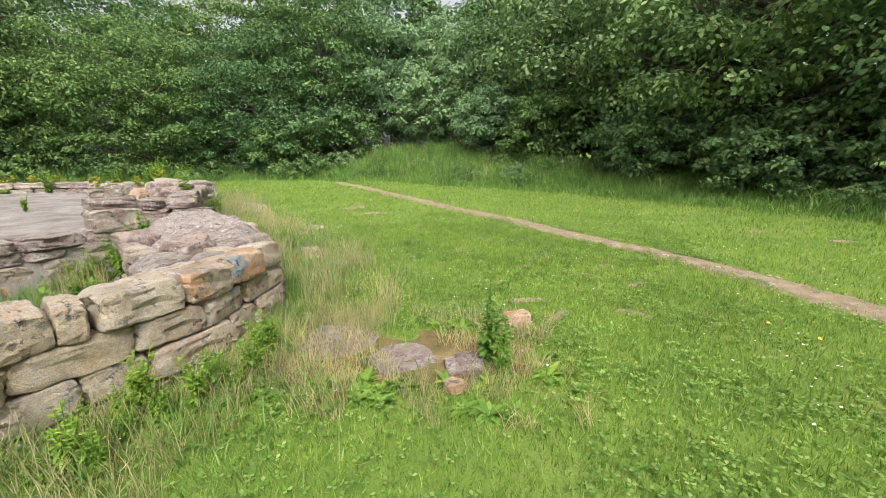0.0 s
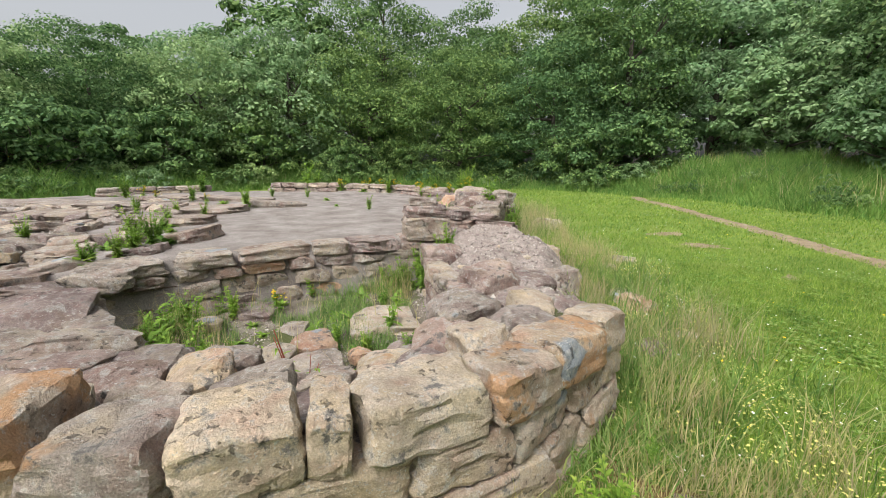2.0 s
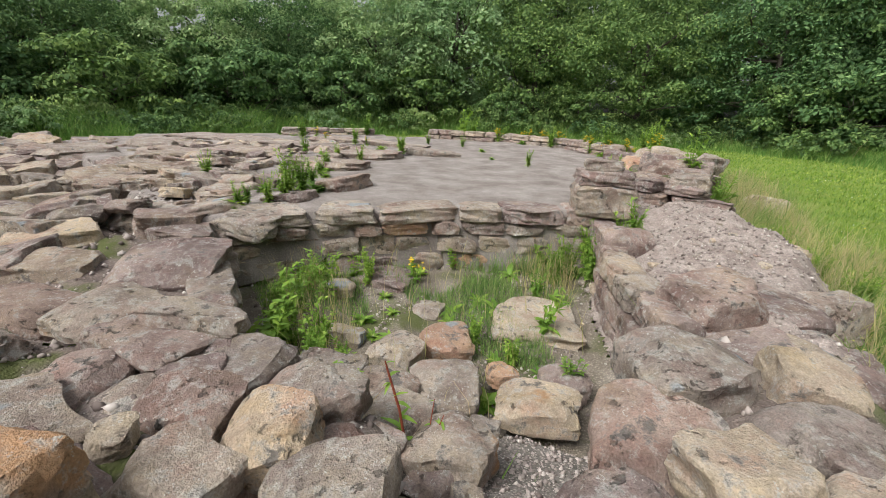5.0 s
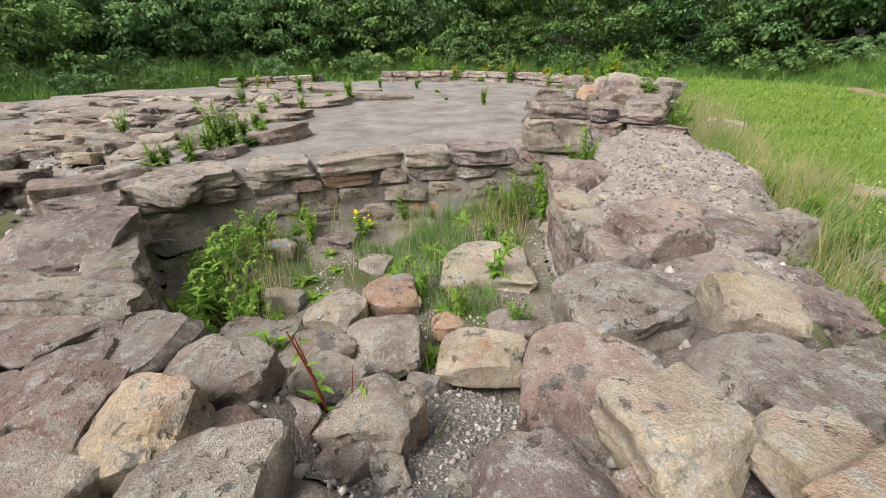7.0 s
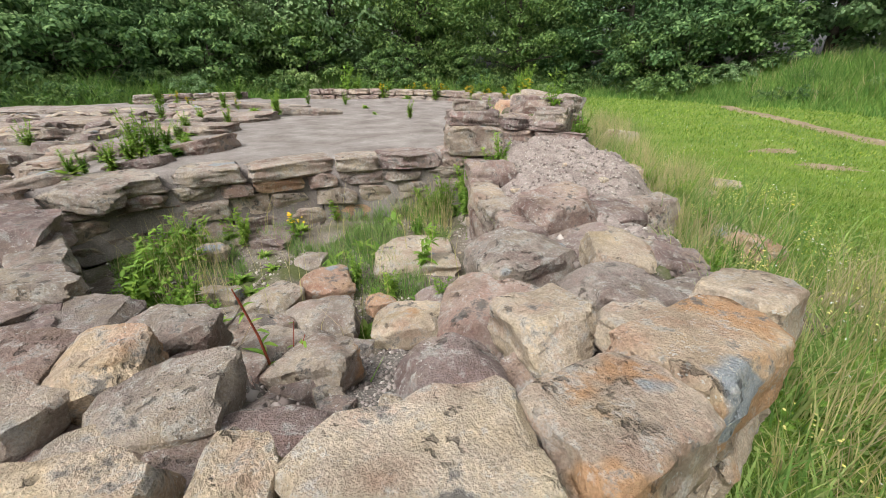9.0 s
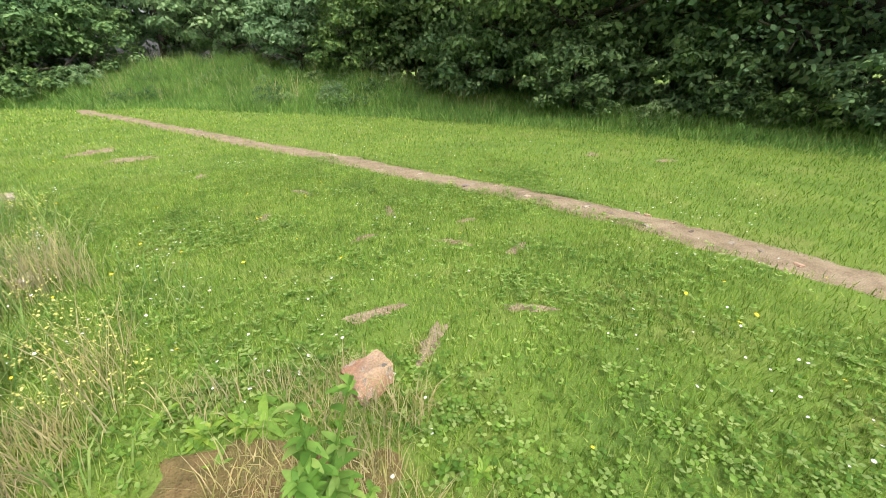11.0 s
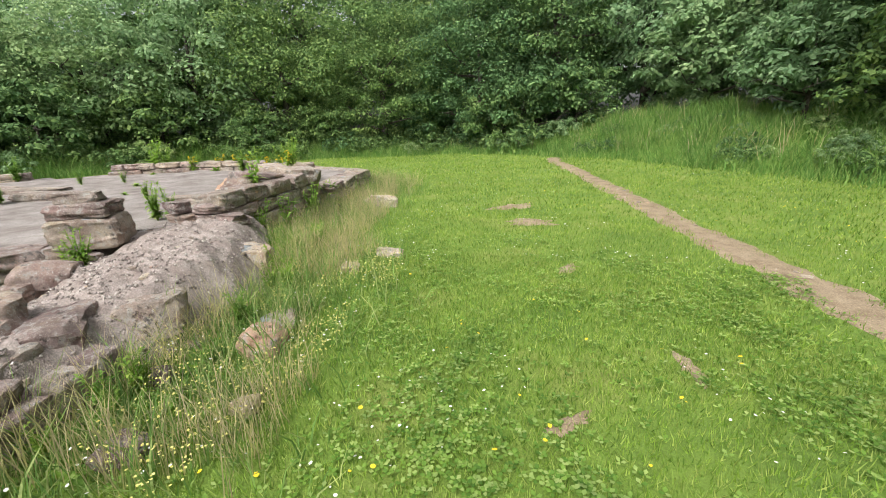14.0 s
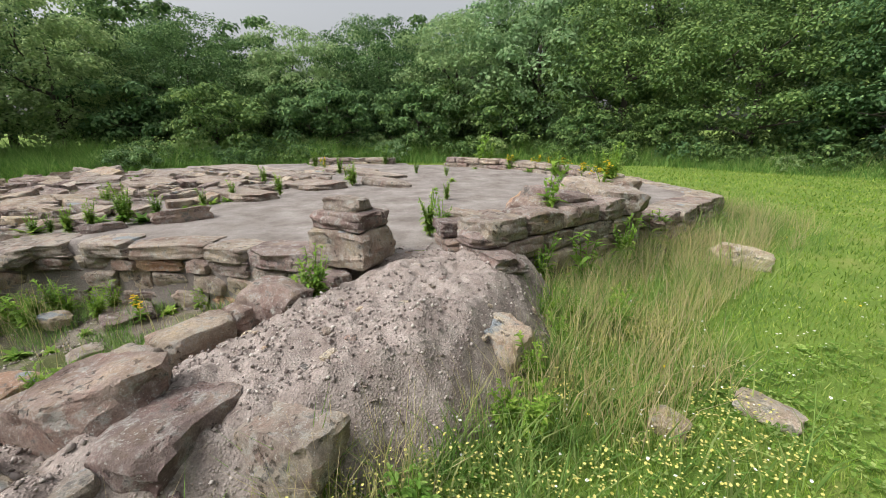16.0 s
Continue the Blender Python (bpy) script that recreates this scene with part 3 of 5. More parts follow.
# the platform's faced edge and the room's other sides
APRON = [(-4.05, 4.98), (-4.33, 4.3), (-4.65, 3.6), (-4.86, 2.6), (-4.9, 1.75)]
courses(CORE["plat"], APRON, -0.16, (0.2, 0.18, 0.14), 0.26, "ggppgk", 0.34, side=-1, shape="rock")
courses(CORE["plat"], APRON, 0.34, (0.15,), 0.45, "gpgs", 0.6, side=-1, inset=0.0, shape="flat")
courses(CORE["left"], [(-4.85, 1.74), (-4.25, 1.82), (-3.5, 1.92), (-3.05, 1.88), (-2.75, 1.85)], -0.16, (0.22, 0.2, 0.17), 0.25, "gpp", 0.5, side=-1)
courses(CORE["ramp"], [(-2.45, 3.85), (-3.2, 4.28), (-4.05, 5.02)], -0.16, (0.2, 0.2, 0.18), 0.22, "gpp", 0.34, side=-1)
# rear corner: outer face, lower outer wall, far wall
courses(CORE["rear"], [(-3.85, 6.45), (-4.2, 7.0), (-5.05, 8.35)], 0.02, (0.2, 0.2, 0.18, 0.2), 0.35, "gpgp", 0.5)
courses(CORE["rear"], [(-3.85, 6.5), (-4.45, 6.3), (-4.7, 6.5)], 0.45, (0.14, 0.13), 0.4, "ppg", 0.45, side=1, shape="rock")
courses(CORE["rear"], [(-5.1, 8.75), (-5.6, 9.4), (-6.5, 10.7)], 0.0, (0.2, 0.16, 0.16), 0.5, "gpg", 0.55)
courses(CORE["plat"], [(-6.6, 10.75), (-9.5, 10.9)], 0.0, (0.25, 0.25), 0.4, "gpg", 0.6)
REAR_ROCKS = [
    (-4.55, 6.55, 0.66, 0.6, 0.5, 48, "p"), (-4.35, 6.75, 0.72, 0.45, 0.4, 50, "k"), (-5.0, 7.3, 0.84, 0.7, 0.5, 42, "p"), (-4.75, 6.95, 0.82, 0.5, 0.45, 44, "p"),
    (-5.3, 7.8, 0.86, 0.7, 0.5, 40, "g"), (-4.95, 8.05, 0.85, 0.5, 0.4, 43, "g"), (-5.6, 8.1, 0.82, 0.6, 0.5, 47, "p"), (-6.2, 8.6, 0.78, 0.7, 0.6, 33, "g"), (-6.6, 8.2, 0.72, 0.6, 0.5, 33, "p"),
    (-5.4, 7.2, 0.74, 0.55, 0.5, 20, "k"), (-5.8, 7.6, 0.72, 0.5, 0.5, 70, "g")]
place_rocks(CORE["rear"], REAR_ROCKS, sink=0.4, hk=0.6)
far_wall = [(-12.9, 7.2), (-11.6, 8.5), (-9.6, 9.3), (-7.6, 9.2)]
courses(CORE["plat"], far_wall, 0.42, (0.17, 0.15), 0.45, "gppg", 0.5)
courses(CORE["plat"], [(-13.9, 3.2), (-13.4, 5.6)], 0.42, (0.16, 0.12), 0.4, "pwpg", 0.6)
# low stepped slabs across the platform
for x, y, w, d, turn in ((-10.4, 3.2, 1.7, 0.8, 47), (-8.65, 4.1, 1.1, 0.7, 48), (-11.7, 2.3, 1.6, 0.9, 47), (-12.6, 1.4, 1.8, 1.1, 46), (-11.6, 4.4, 1.8, 0.9, 44), (-9.4, 2.1, 1.4, 0.7, 50),
                         (-10.3, 5.2, 1.5, 0.6, 42), (-8.9, 5.4, 1.3, 0.5, 40), (-7.6, 3.2, 1.1, 0.6, 47), (-9.3, 1.0, 1.2, 0.8, 52), (-11.2, 0.6, 1.5, 0.9, 40), (-10.2, -0.4, 1.2, 0.8, 30)):
    stone("s", "flat", x, y, 0.5, w, d, 0.16, turn, srnd.uniform(-2, 2), srnd.uniform(-2, 2), CORE["plat"])

# broken rubble over the platform's western half
made = 0
while made < 200:
    x, y = srnd.uniform(-11.5, -5.0), srnd.uniform(0.6, 4.4)
    if y > 1.6 + 0.62 * (-5.0 - x) or y > 3.9 + 0.1 * (-7 - x):
        continue
    w = srnd.uniform(0.1, 0.42)
    stone(srnd.choice("gpgspw"), srnd.choice(("rock", "rock", "flat")), x, y, 0.5 + srnd.uniform(-0.02, 0.03), w, w * srnd.uniform(0.5, 0.9), w * srnd.uniform(0.25, 0.45), srnd.uniform(0, 180), srnd.uniform(-14, 14), srnd.uniform(-14, 14), CORE["plat"])
    made += 1

# ---- the little pillar stump ----
stump = tagged(new("pillar_stump"), "squared sandstone pillar stump of two stacked blocks", "stone pillar")
stump.location = (-4.15, 5.2, 0.45)
bpy.context.view_layer.update()
for kind, dx, dz, w, d, h, shape in (("g", 0, 0.14, 0.56, 0.5, 0.3, "block"), ("p", 0.0, 0.35, 0.5, 0.42, 0.14, "block"), ("g", -0.04, 0.46, 0.34, 0.3, 0.12, "rock")):
    ob = stone(kind, shape, 0, 0, 0, w, d, h, name="block" if shape == "block" else "cap_stone")
    ob.matrix_world = pose(-0.0 + dx, 0, dz, 0, 0, 55) @ Matrix.Diagonal((w, d, h, 1))
    ob.parent = stump

# ---- loose stones ----
LOOSE = [
    (-3.12, 2.3, 0.03, 0.36, 0.34, 57, "g"), (-2.9, 2.5, 0.03, 0.42, 0.3, 58, "g"), (-3.32, 2.75, -0.05, 0.32, 0.34, 57, "w"), (-2.82, 2.84, 0.0, 0.36, 0.34, 58, "g"),
    (-3.3, 3.08, -0.05, 0.32, 0.32, 57, "k"), (-2.82, 3.21, -0.03, 0.18, 0.18, 58, "k"), (-3.72, 2.52, -0.1, 0.3, 0.22, 57, "w"), (-4.4, 2.62, -0.05, 0.26, 0.2, 57, "w"),
    (-2.5, 3.2, 0.02, 0.4, 0.3, 58, "b"), (-2.62, 3.5, -0.04, 0.28, 0.26, 57, "p"), (-3.85, 3.2, -0.12, 0.24, 0.22, 57, "g"), (-2.45, 2.86, 0.03, 0.14, 0.12, 57, "g")]
LAWN_STONES = [
    (-1.60, 5.54, 0.1, 0.31, 0.3, 57, "k"), (-1.84, 5.78, 0.06, 0.26, 0.22, 57, "w"), (-1.72, 4.95, 0.08, 0.17, 0.2, 58, "p"), (-2.38, 6.88, 0.07, 0.18, 0.16, 56, "w"),
    (-2.41, 7.48, 0.07, 0.29, 0.2, 55, "w"), (-4.75, 9.4, 0.15, 0.55, 0.4, 50, "w"), (-2.0, 5.25, 0.06, 0.14, 0.12, 57, "p"), (-1.06, 5.16, 0.05, 0.15, 0.13, 30, "w"),
    (0.99, 3.52, 0.1, 0.2, 0.2, 4, "k"), (0.56, 2.56, 0.06, 0.13, 0.12, 5, "k"), (0.6, 2.8, 0.06, 0.24, 0.2, 5, "p"), (-1.15, 4.65, 0.08, 0.22, 0.2, 40, "p")]
WORDS = {"b": "buff squarish", "g": "grey weathered", "w": "pale buff", "p": "dark purplish", "k": "small pinkish"}
for rows, where in ((LOOSE, "lying on the sunken room floor"), (LAWN_STONES, "half sunk in the lawn grass")):
    for x, y, z, w, d, turn, kind in rows:
        h = min(w, d) * 0.55
        tagged(stone(kind, "rock", x, y, z - h * 0.15, w, d, h, turn + srnd.uniform(-20, 20), srnd.uniform(-10, 10), srnd.uniform(-10, 10), name="loose_stone"),
               f"{WORDS[kind]} sandstone lump {where}", "stone", "loose stones")
tagged(stone("w", "flat", -3.36, 3.88, -0.11, 0.66, 0.62, 0.12, 57, name="stone_slab"), "flat pale sandstone slab on the room floor", "stone slab")
tagged(stone("p", "flat", -4.55, 3.1, -0.12, 0.6, 0.4, 0.1, 40, name="stone_slab"), "flat dark slab among weeds on the floor", "stone slab")
tagged(stone("p", "rock", -0.42, 3.08, -0.01, 0.64, 0.5, 0.16, 5, name="flat_rock"), "flat purple rock sunk in the grass before the wall", "rock")
tagged(stone("p", "rock", 0.15, 2.92, -0.02, 0.42, 0.4, 0.12, 35, name="flat_rock"), "low purple rock with dry moss in the grass", "rock")


def pebbles(name, n, area, where, z_of, lo, hi, mat, label):
    """Small angular pebbles bedded in a surface, eight-sided, joined."""
    x, y = rng.uniform(area[0], area[1], n), rng.uniform(area[2], area[3], n)
    k = where(x, y)
    x, y = x[k], y[k]
    m = len(x)
    size = lo + (hi - lo) * rng.uniform(0, 1, m) ** 2.5
    a = rng.uniform(0, 6.3, m)
    c = np.stack([x, y, z_of(x, y) + size * 0.12], 1)
    u = np.stack([np.cos(a), np.sin(a), rng.uniform(-0.2, 0.2, m)], 1) * size[:, None] / 2
    w = np.stack([-np.sin(a), np.cos(a), rng.uniform(-0.2, 0.2, m)], 1) * (size * rng.uniform(0.5, 1, m))[:, None] / 2
    up = np.stack([0 * a, 0 * a, size * rng.uniform(0.3, 0.5, m)], 1)
    sk = u * rng.uniform(-0.4, 0.4, (m, 1))
    v = np.stack([c + u, c + w, c - u, c - w, c + up + sk, c - up], 1).reshape(-1, 3)
    i = np.arange(m)[:, None] * 6
    f = np.concatenate([i + t for t in ([0, 1, 4], [1, 2, 4], [2, 3, 4], [3, 0, 4], [1, 0, 5], [2, 1, 5], [3, 2, 5], [0, 3, 5])])
    me = raw_mesh(name, v, f)
    me.materials.append(mat)
    return tagged(new(name, me), label, "gravel", kind="stuff")


M_PEBBLE, pn, pl, pb = material("loose_pebbles", 0.9)
pl.new(ramp(pn, pl, pn.new("ShaderNodeNewGeometry").outputs["Random Per Island"], (0.0, (0.15, 0.12, 0.11)), (0.4, (0.3, 0.26, 0.24)), (0.8, (0.42, 0.37, 0.34)), (1.0, (0.6, 0.56, 0.52))), pb.inputs["Base Color"])
setting("gravel_patch", grid_mesh("gravel_patch", np.arange(-2.8, -1.4, 0.03), np.arange(2.1, 3.5, 0.03), lambda x, y: ruin_z(x, y) + 0.01,
        lambda c: sdist(c[:, 0], c[:, 1], GRAVEL) < 0.02), M_GRAVEL, "pale gravel filling a gap in the wall top", "gravel")
pebbles("gravel", 3600, (-2.6, -1.5, 2.2, 3.4), lambda x, y: sdist(x, y, GRAVEL) < 0.03, lambda x, y: ruin_z(x, y) + 0.01, 0.006, 0.035, M_PEBBLE, "loose pale gravel in the gap of the wall")
pebbles("mortar_pebbles", 16000, (-4.6, -1.6, 3.9, 7.2), lambda x, y: (sdist(x, y, RAMP) < 0.22) & (fbm(x, y, 0.35, 28) + rng.normal(0, 0.5, len(x)) > -0.2), lambda x, y: ruin_z(x, y) + 0.002, 0.006, 0.034, M_PEBBLE, "pebbles standing out of the mortared wall top")
pebbles("floor_gravel", 9000, (-5, -2.1, 1.9, 5), lambda x, y: (sdist(x, y, ROOM) < -0.02) & (fbm(x, y, 0.5, 30) > -0.3), ruin_z, 0.006, 0.04, M_PEBBLE, "scattered gravel on the sunken earth floor")
pebbles("rubble_chips", 14000, (-9, -1.2, -1.5, 4.8), lambda x, y: (np.minimum(sdist(x, y, LEFT), sdist(x, y, WALL_S)) < -0.05) & (sdist(x, y, GRAVEL) > 0), ruin_z, 0.008, 0.07, M_PEBBLE, "stone chips and grit between the wall's rubble")
# dry mossy earth round the sunken rocks
MOSS = [(-0.95, 2.75), (-0.5, 2.5), (0.2, 2.5), (0.75, 2.6), (1.15, 2.85), (1.05, 3.25), (0.5, 3.35), (0.0, 3.25), (-0.5, 3.45), (-0.95, 3.3)]
moss_edge = lambda x, y: sdist(x, y, MOSS) + 0.1 * fbm(x, y, 0.25, 38)
setting("moss_patch", grid_mesh("moss_patch", np.arange(-1.2, 1.5, 0.03), np.arange(2.2, 3.7, 0.03), lambda x, y: ground_z(x, y) + 0.014 + 0.012 * fbm(x, y, 0.12, 39) - 0.03 * smooth(-0.1, 0.03, moss_edge(x, y)),
        lambda c: moss_edge(c[:, 0], c[:, 1]) < 0.03), M_MOSS, "dry brown moss and thin earth round sunken rocks", "ground")

# ---- grass ----


def blades(x, y, z, height, width, lean, r, parts=1):
    """Grass blades as bent tapering strips: parts 1 gives a triangle, 2 a kinked blade."""
    n = len(x)
    a, la = r.uniform(0, 2 * np.pi, n), r.uniform(0, 2 * np.pi, n)
    wx, wy = np.cos(a) * width / 2, np.sin(a) * width / 2
    lx, ly = np.cos(la) * lean * height, np.sin(la) * lean * height
    root = np.stack([x, y, z], 1)
    side = np.stack([wx, wy, np.zeros(n)], 1)
    tip = root + np.stack([lx, ly, height * np.sqrt(np.maximum(0.05, 1 - lean ** 2))], 1)
    if parts == 1:
        v = np.stack([root - side, root + side, tip], 1)
        return v.reshape(-1, 3), np.arange(3 * n).reshape(-1, 3)
    mid = root + (tip - root) * 0.5 - np.stack([lx, ly, -0.12 * height], 1) * 0.22
    v = np.stack([root - side, root + side, mid + side * 0.8, mid - side * 0.8, tip], 1)
    i = np.arange(n)[:, None] * 5
    f = np.concatenate([i + [0, 1, 2], i + [0, 2, 3], i + [3, 2, 4]])
    return v.reshape(-1, 3), f


def stuff(name, v, f, mat, label, category):
    me = raw_mesh(name, v, f)
    me.materials.append(mat)
    return tagged(new(name, me), label, category, kind="stuff")


WALKED = [(1.0, 1.2), (-0.2, 1.9), (1.2, 3.0), (1.2, 4.5), (-0.3, 5.8)]


def scatter(n, x0, x1, y0, y1, r):
    return r.uniform(x0, x1, n), r.uniform(y0, y1, n)


def lawn_ok(x, y):
    return (sdist(x, y, LAWN) < 0.4) & (ruin_sd(x, y) > 0.0) & (ldist(x, y, PATH_LINE) > 0.14 + 0.12 * fbm(x, y, 0.16, 31)) & (moss_edge(x, y) > -0.02)


bare = lambda x, y: fbm(x, y, 0.35, 33) + 0.3 * waves(x, y, 3, 34)
VS, FS, off = [], [], 0
for dens, lo, hi, w, hgt in ((3600, 0, 2.6, 0.0065, 0.055), (1300, 2.6, 5.0, 0.009, 0.05), (420, 5.0, 10, 0.017, 0.055), (130, 10, 26, 0.035, 0.06)):
    n = int(dens * (12 + 2 * hi) * (8 + 2 * hi) * 0.5)
    n = min(n, 900000)
    x0, x1, y0, y1 = max(-24, -2.5 - hi), min(11, 3.5 + hi), max(-9, 1 - hi), min(21, 6 + hi)
    n = int(dens * (x1 - x0) * (y1 - y0))
    x, y = scatter(n, x0, x1, y0, y1, rng)
    d = ldist(x, y, WALKED)
    k = (d >= lo) & (d < hi)
    x, y = x[k], y[k]
    k = lawn_ok(x, y) & (bare(x, y) < 1.9 + rng.uniform(0, 0.5, len(x)))
    x, y = x[k], y[k]
    h = hgt * rng.uniform(0.5, 1.4, len(x)) * (1 + 0.15 * waves(x, y, 0.7, 35))
    v, f = blades(x, y, ground_z(x, y) - 0.004, h, w * rng.uniform(0.6, 1.4, len(x)), rng.uniform(0.1, 0.75, len(x)), rng)
    VS.append(v)
    FS.append(f + off)
    off += len(v)
stuff("lawn_grass", np.concatenate(VS), np.concatenate(FS), M_LAWN, "short bright green mown grass covering the lawn", "grass")

# clover in the lawn: three round leaflets
x, y = scatter(90000, -3, 4, 0.5, 9, rng)
k = lawn_ok(x, y) & (waves(x, y, 0.6, 36) + rng.normal(0, 0.8, len(x)) > 0.9)
x, y = x[k], y[k]
x, y = np.repeat(x, 3), np.repeat(y, 3)
ang = np.tile(np.arange(3) * 2.09, len(x) // 3) + np.repeat(rng.uniform(0, 6, len(x) // 3), 3)
z = ground_z(x, y) + np.repeat(rng.uniform(0.015, 0.045, len(x) // 3), 3)
u, p = np.stack([np.cos(ang), np.sin(ang), 0.25 + 0 * ang], 1) * 0.016, np.stack([-np.sin(ang), np.cos(ang), 0 * ang], 1) * 0.010
c = np.stack([x, y, z], 1)
v = np.stack([c, c + u + p, c + u * 1.7, c + u - p], 1).reshape(-1, 3)
stuff("clover", v, np.arange(len(v)).reshape(-1, 4), M_LAWN, "low patches of clover leaves in the lawn", "clover")


def flower_stuff(name, n, area, where, z0, size, mat, label, category, petals=6):
    """Small open flower heads: six-sided discs, slightly tilted."""
    x, y = scatter(n, *area, rng)
    k = where(x, y)
    x, y = x[k], y[k]
    m = len(x)
    a = np.arange(petals) * 2 * np.pi / petals
    s = size * rng.uniform(0.6, 1.3, m)
    t = rng.uniform(-0.4, 0.4, (m, 2))
    ring = np.stack([np.cos(a), np.sin(a)], 1)[None] * s[:, None, None]
    z = ground_z(x, y) + z0 * rng.uniform(0.5, 1.2, m)
    v = np.concatenate([ring + np.stack([x, y], 1)[:, None], (z[:, None] + (ring * t[:, None]).sum(-1))[..., None]], -1).reshape(-1, 3)
    return stuff(name, v, np.arange(len(v)).reshape(-1, petals), mat, label, category)


flower_stuff("daisies", 5000, (-6, 6, 1, 16), lambda x, y: lawn_ok(x, y) & (waves(x, y, 1.2, 41) > 0.2), 0.05, 0.0075, M_WHITE, "scattered white daisies and clover heads in the lawn", "daisy")
flower_stuff("buttercups", 700, (-6, 6, 1, 16), lambda x, y: lawn_ok(x, y) & (waves(x, y, 1.5, 42) > 0.1), 0.08, 0.011, M_YELLOW, "scattered yellow buttercups in the lawn", "buttercup")
by_wall = lambda x, y: (ruin_sd(x, y) > 0.05) & (ruin_sd(x, y) < 1.25 + 0.25 * waves(x, y, 0.8, 43)) & (x > -6)
flower_stuff("yellow_trefoil", 45000, (-6, 0.2, 3.6, 11), lambda x, y: by_wall(x, y) & (waves(x, y, 0.5, 44) > -0.1) & (y < 7.5), 0.17, 0.006, M_CREAM, "hazy drifts of tiny yellow flowers beside the wall", "flowers", 5)
flower_stuff("white_clover", 600, (-4, 0.2, 4, 9), lambda x, y: by_wall(x, y), 0.12, 0.007, M_WHITE, "white clover heads beside the ruined wall", "clover")

# bare scraps of earth and dead turf in the lawn
BARE = [(1.9, 5.0, 0.1), (2.2, 5.5, 0.08), (1.1, 4.1, 0.12), (1.55, 6.0, 0.12), (2.35, 4.75, 0.1), (0.7, 7.0, 0.12), (-1.9, 9.8, 0.35), (-2.7, 10.6, 0.35), (1.2, 5.3, 0.08), (2.0, 3.9, 0.1), (1.35, 3.75, 0.12), (0.35, 6.1, 0.1), (-0.6, 8.2, 0.14), (5.4, 8.0, 0.16), (6.2, 7.2, 0.14)]
for x, y, s in BARE:
    a = np.linspace(0, 2 * np.pi, 25)[:-1]
    rad = s * (1 + 0.35 * np.sin(a * 2 + x) + 0.25 * np.sin(a * 5 + y * 7) + 0.15 * np.sin(a * 9 + x * 5))
    turn = x * 3
    px, py = x + rad * np.cos(a) * 1.2 * math.cos(turn) - rad * np.sin(a) * 0.5 * math.sin(turn), y + rad * np.cos(a) * 1.2 * math.sin(turn) + rad * np.sin(a) * 0.5 * math.cos(turn)
    rim = np.stack([px, py, ground_z(px, py) + 0.002], 1)
    cx, cy = np.array([x]), np.array([y])
    v = np.concatenate([rim, np.c_[(px + x) / 2, (py + y) / 2, ground_z((px + x) / 2, (py + y) / 2) + 0.02], np.c_[cx, cy, ground_z(cx, cy) + 0.024]])
    f = [(i, (i + 1) % 24, 24 + (i + 1) % 24) for i in range(24)] + [(i, 24 + (i + 1) % 24, 24 + i) for i in range(24)] + [(24 + i, 24 + (i + 1) % 24, 48) for i in range(24)]
    me = raw_mesh("turf_scrap", v, f)
    me.shade_smooth()
    me.materials.append(M_PATH)
    tagged(new("turf_scrap", me), "scrap of bare trodden earth in the lawn", "bare patch", "bare patches")

path_len, path_at = along(PATH_LINE)
for i in range(34):
    px, py, pa = path_at(srnd.uniform(6, 19))
    px, py = px + srnd.uniform(-0.22, 0.22), py + srnd.uniform(-0.1, 0.1)
    w = srnd.uniform(0.03, 0.09)
    tagged(stone(srnd.choice("kpw"), "rock", px, py, float(ground_z(np.array(px), np.array(py))) + 0.018, w, w * 0.7, w * 0.4, srnd.uniform(0, 360), name="clod"),
           "small dry clod of earth on the footpath", "clod", "clods on the footpath")

# rough grass along the walls
x, y = scatter(380000, -8, 0.6, -1, 12, rng)
d = ruin_sd(x, y)
k = (d > -0.03) & (d < rng.gamma(2.0, 0.28, len(x))) & (d < 1.6)
x, y, d = x[k], y[k], d[k]
tuft = np.clip(0.65 + 0.7 * waves(x, y, 0.22, 51), 0.15, 1.5)
side = np.where((y < 3.7) & (x > -3), 0.55, 1.0)
h = (0.12 + 0.36 * rng.uniform(0, 1, len(x)) ** 1.6) * tuft * side
v, f = blades(x, y, ground_z(x, y) - 0.01, h, rng.uniform(0.005, 0.012, len(x)), rng.uniform(0.2, 0.85, len(x)), rng, 2)
stuff("rough_grass", v, f, M_TALL, "long unmown grass along the ruin's foot", "grass")
x, y = scatter(90000, -7, 0.6, -1, 12, rng)
d = ruin_sd(x, y)
k = (d > 0.0) & (d < 1.2) & (waves(x, y, 0.4, 52) > -0.05)
x, y = x[k], y[k]
h = rng.uniform(0.2, 0.55, len(x)) * np.where((y < 3.7) & (x > -3), 0.6, 1.0)
v, f = blades(x, y, ground_z(x, y) - 0.01, h, rng.uniform(0.003, 0.006, len(x)), rng.uniform(0.1, 0.65, len(x)), rng, 2)
stuff("straw_grass", v, f, M_STRAW, "dry straw-coloured grass stalks beside the walls", "grass")
# before the wall: dry moss and grass on the sunken rocks
x, y = scatter(9000, -1.0, 1.3, 2.2, 3.7, rng)
k = waves(x, y, 0.3, 53) > 0.0
x, y = x[k], y[k]
v, f = blades(x, y, ground_z(x, y), rng.uniform(0.05, 0.22, len(x)), rng.uniform(0.003, 0.006, len(x)), rng.uniform(0.2, 0.8, len(x)), rng, 2)
stuff("dry_tufts", v, f, M_STRAW, "dry grass tufts round the sunken rocks", "grass")
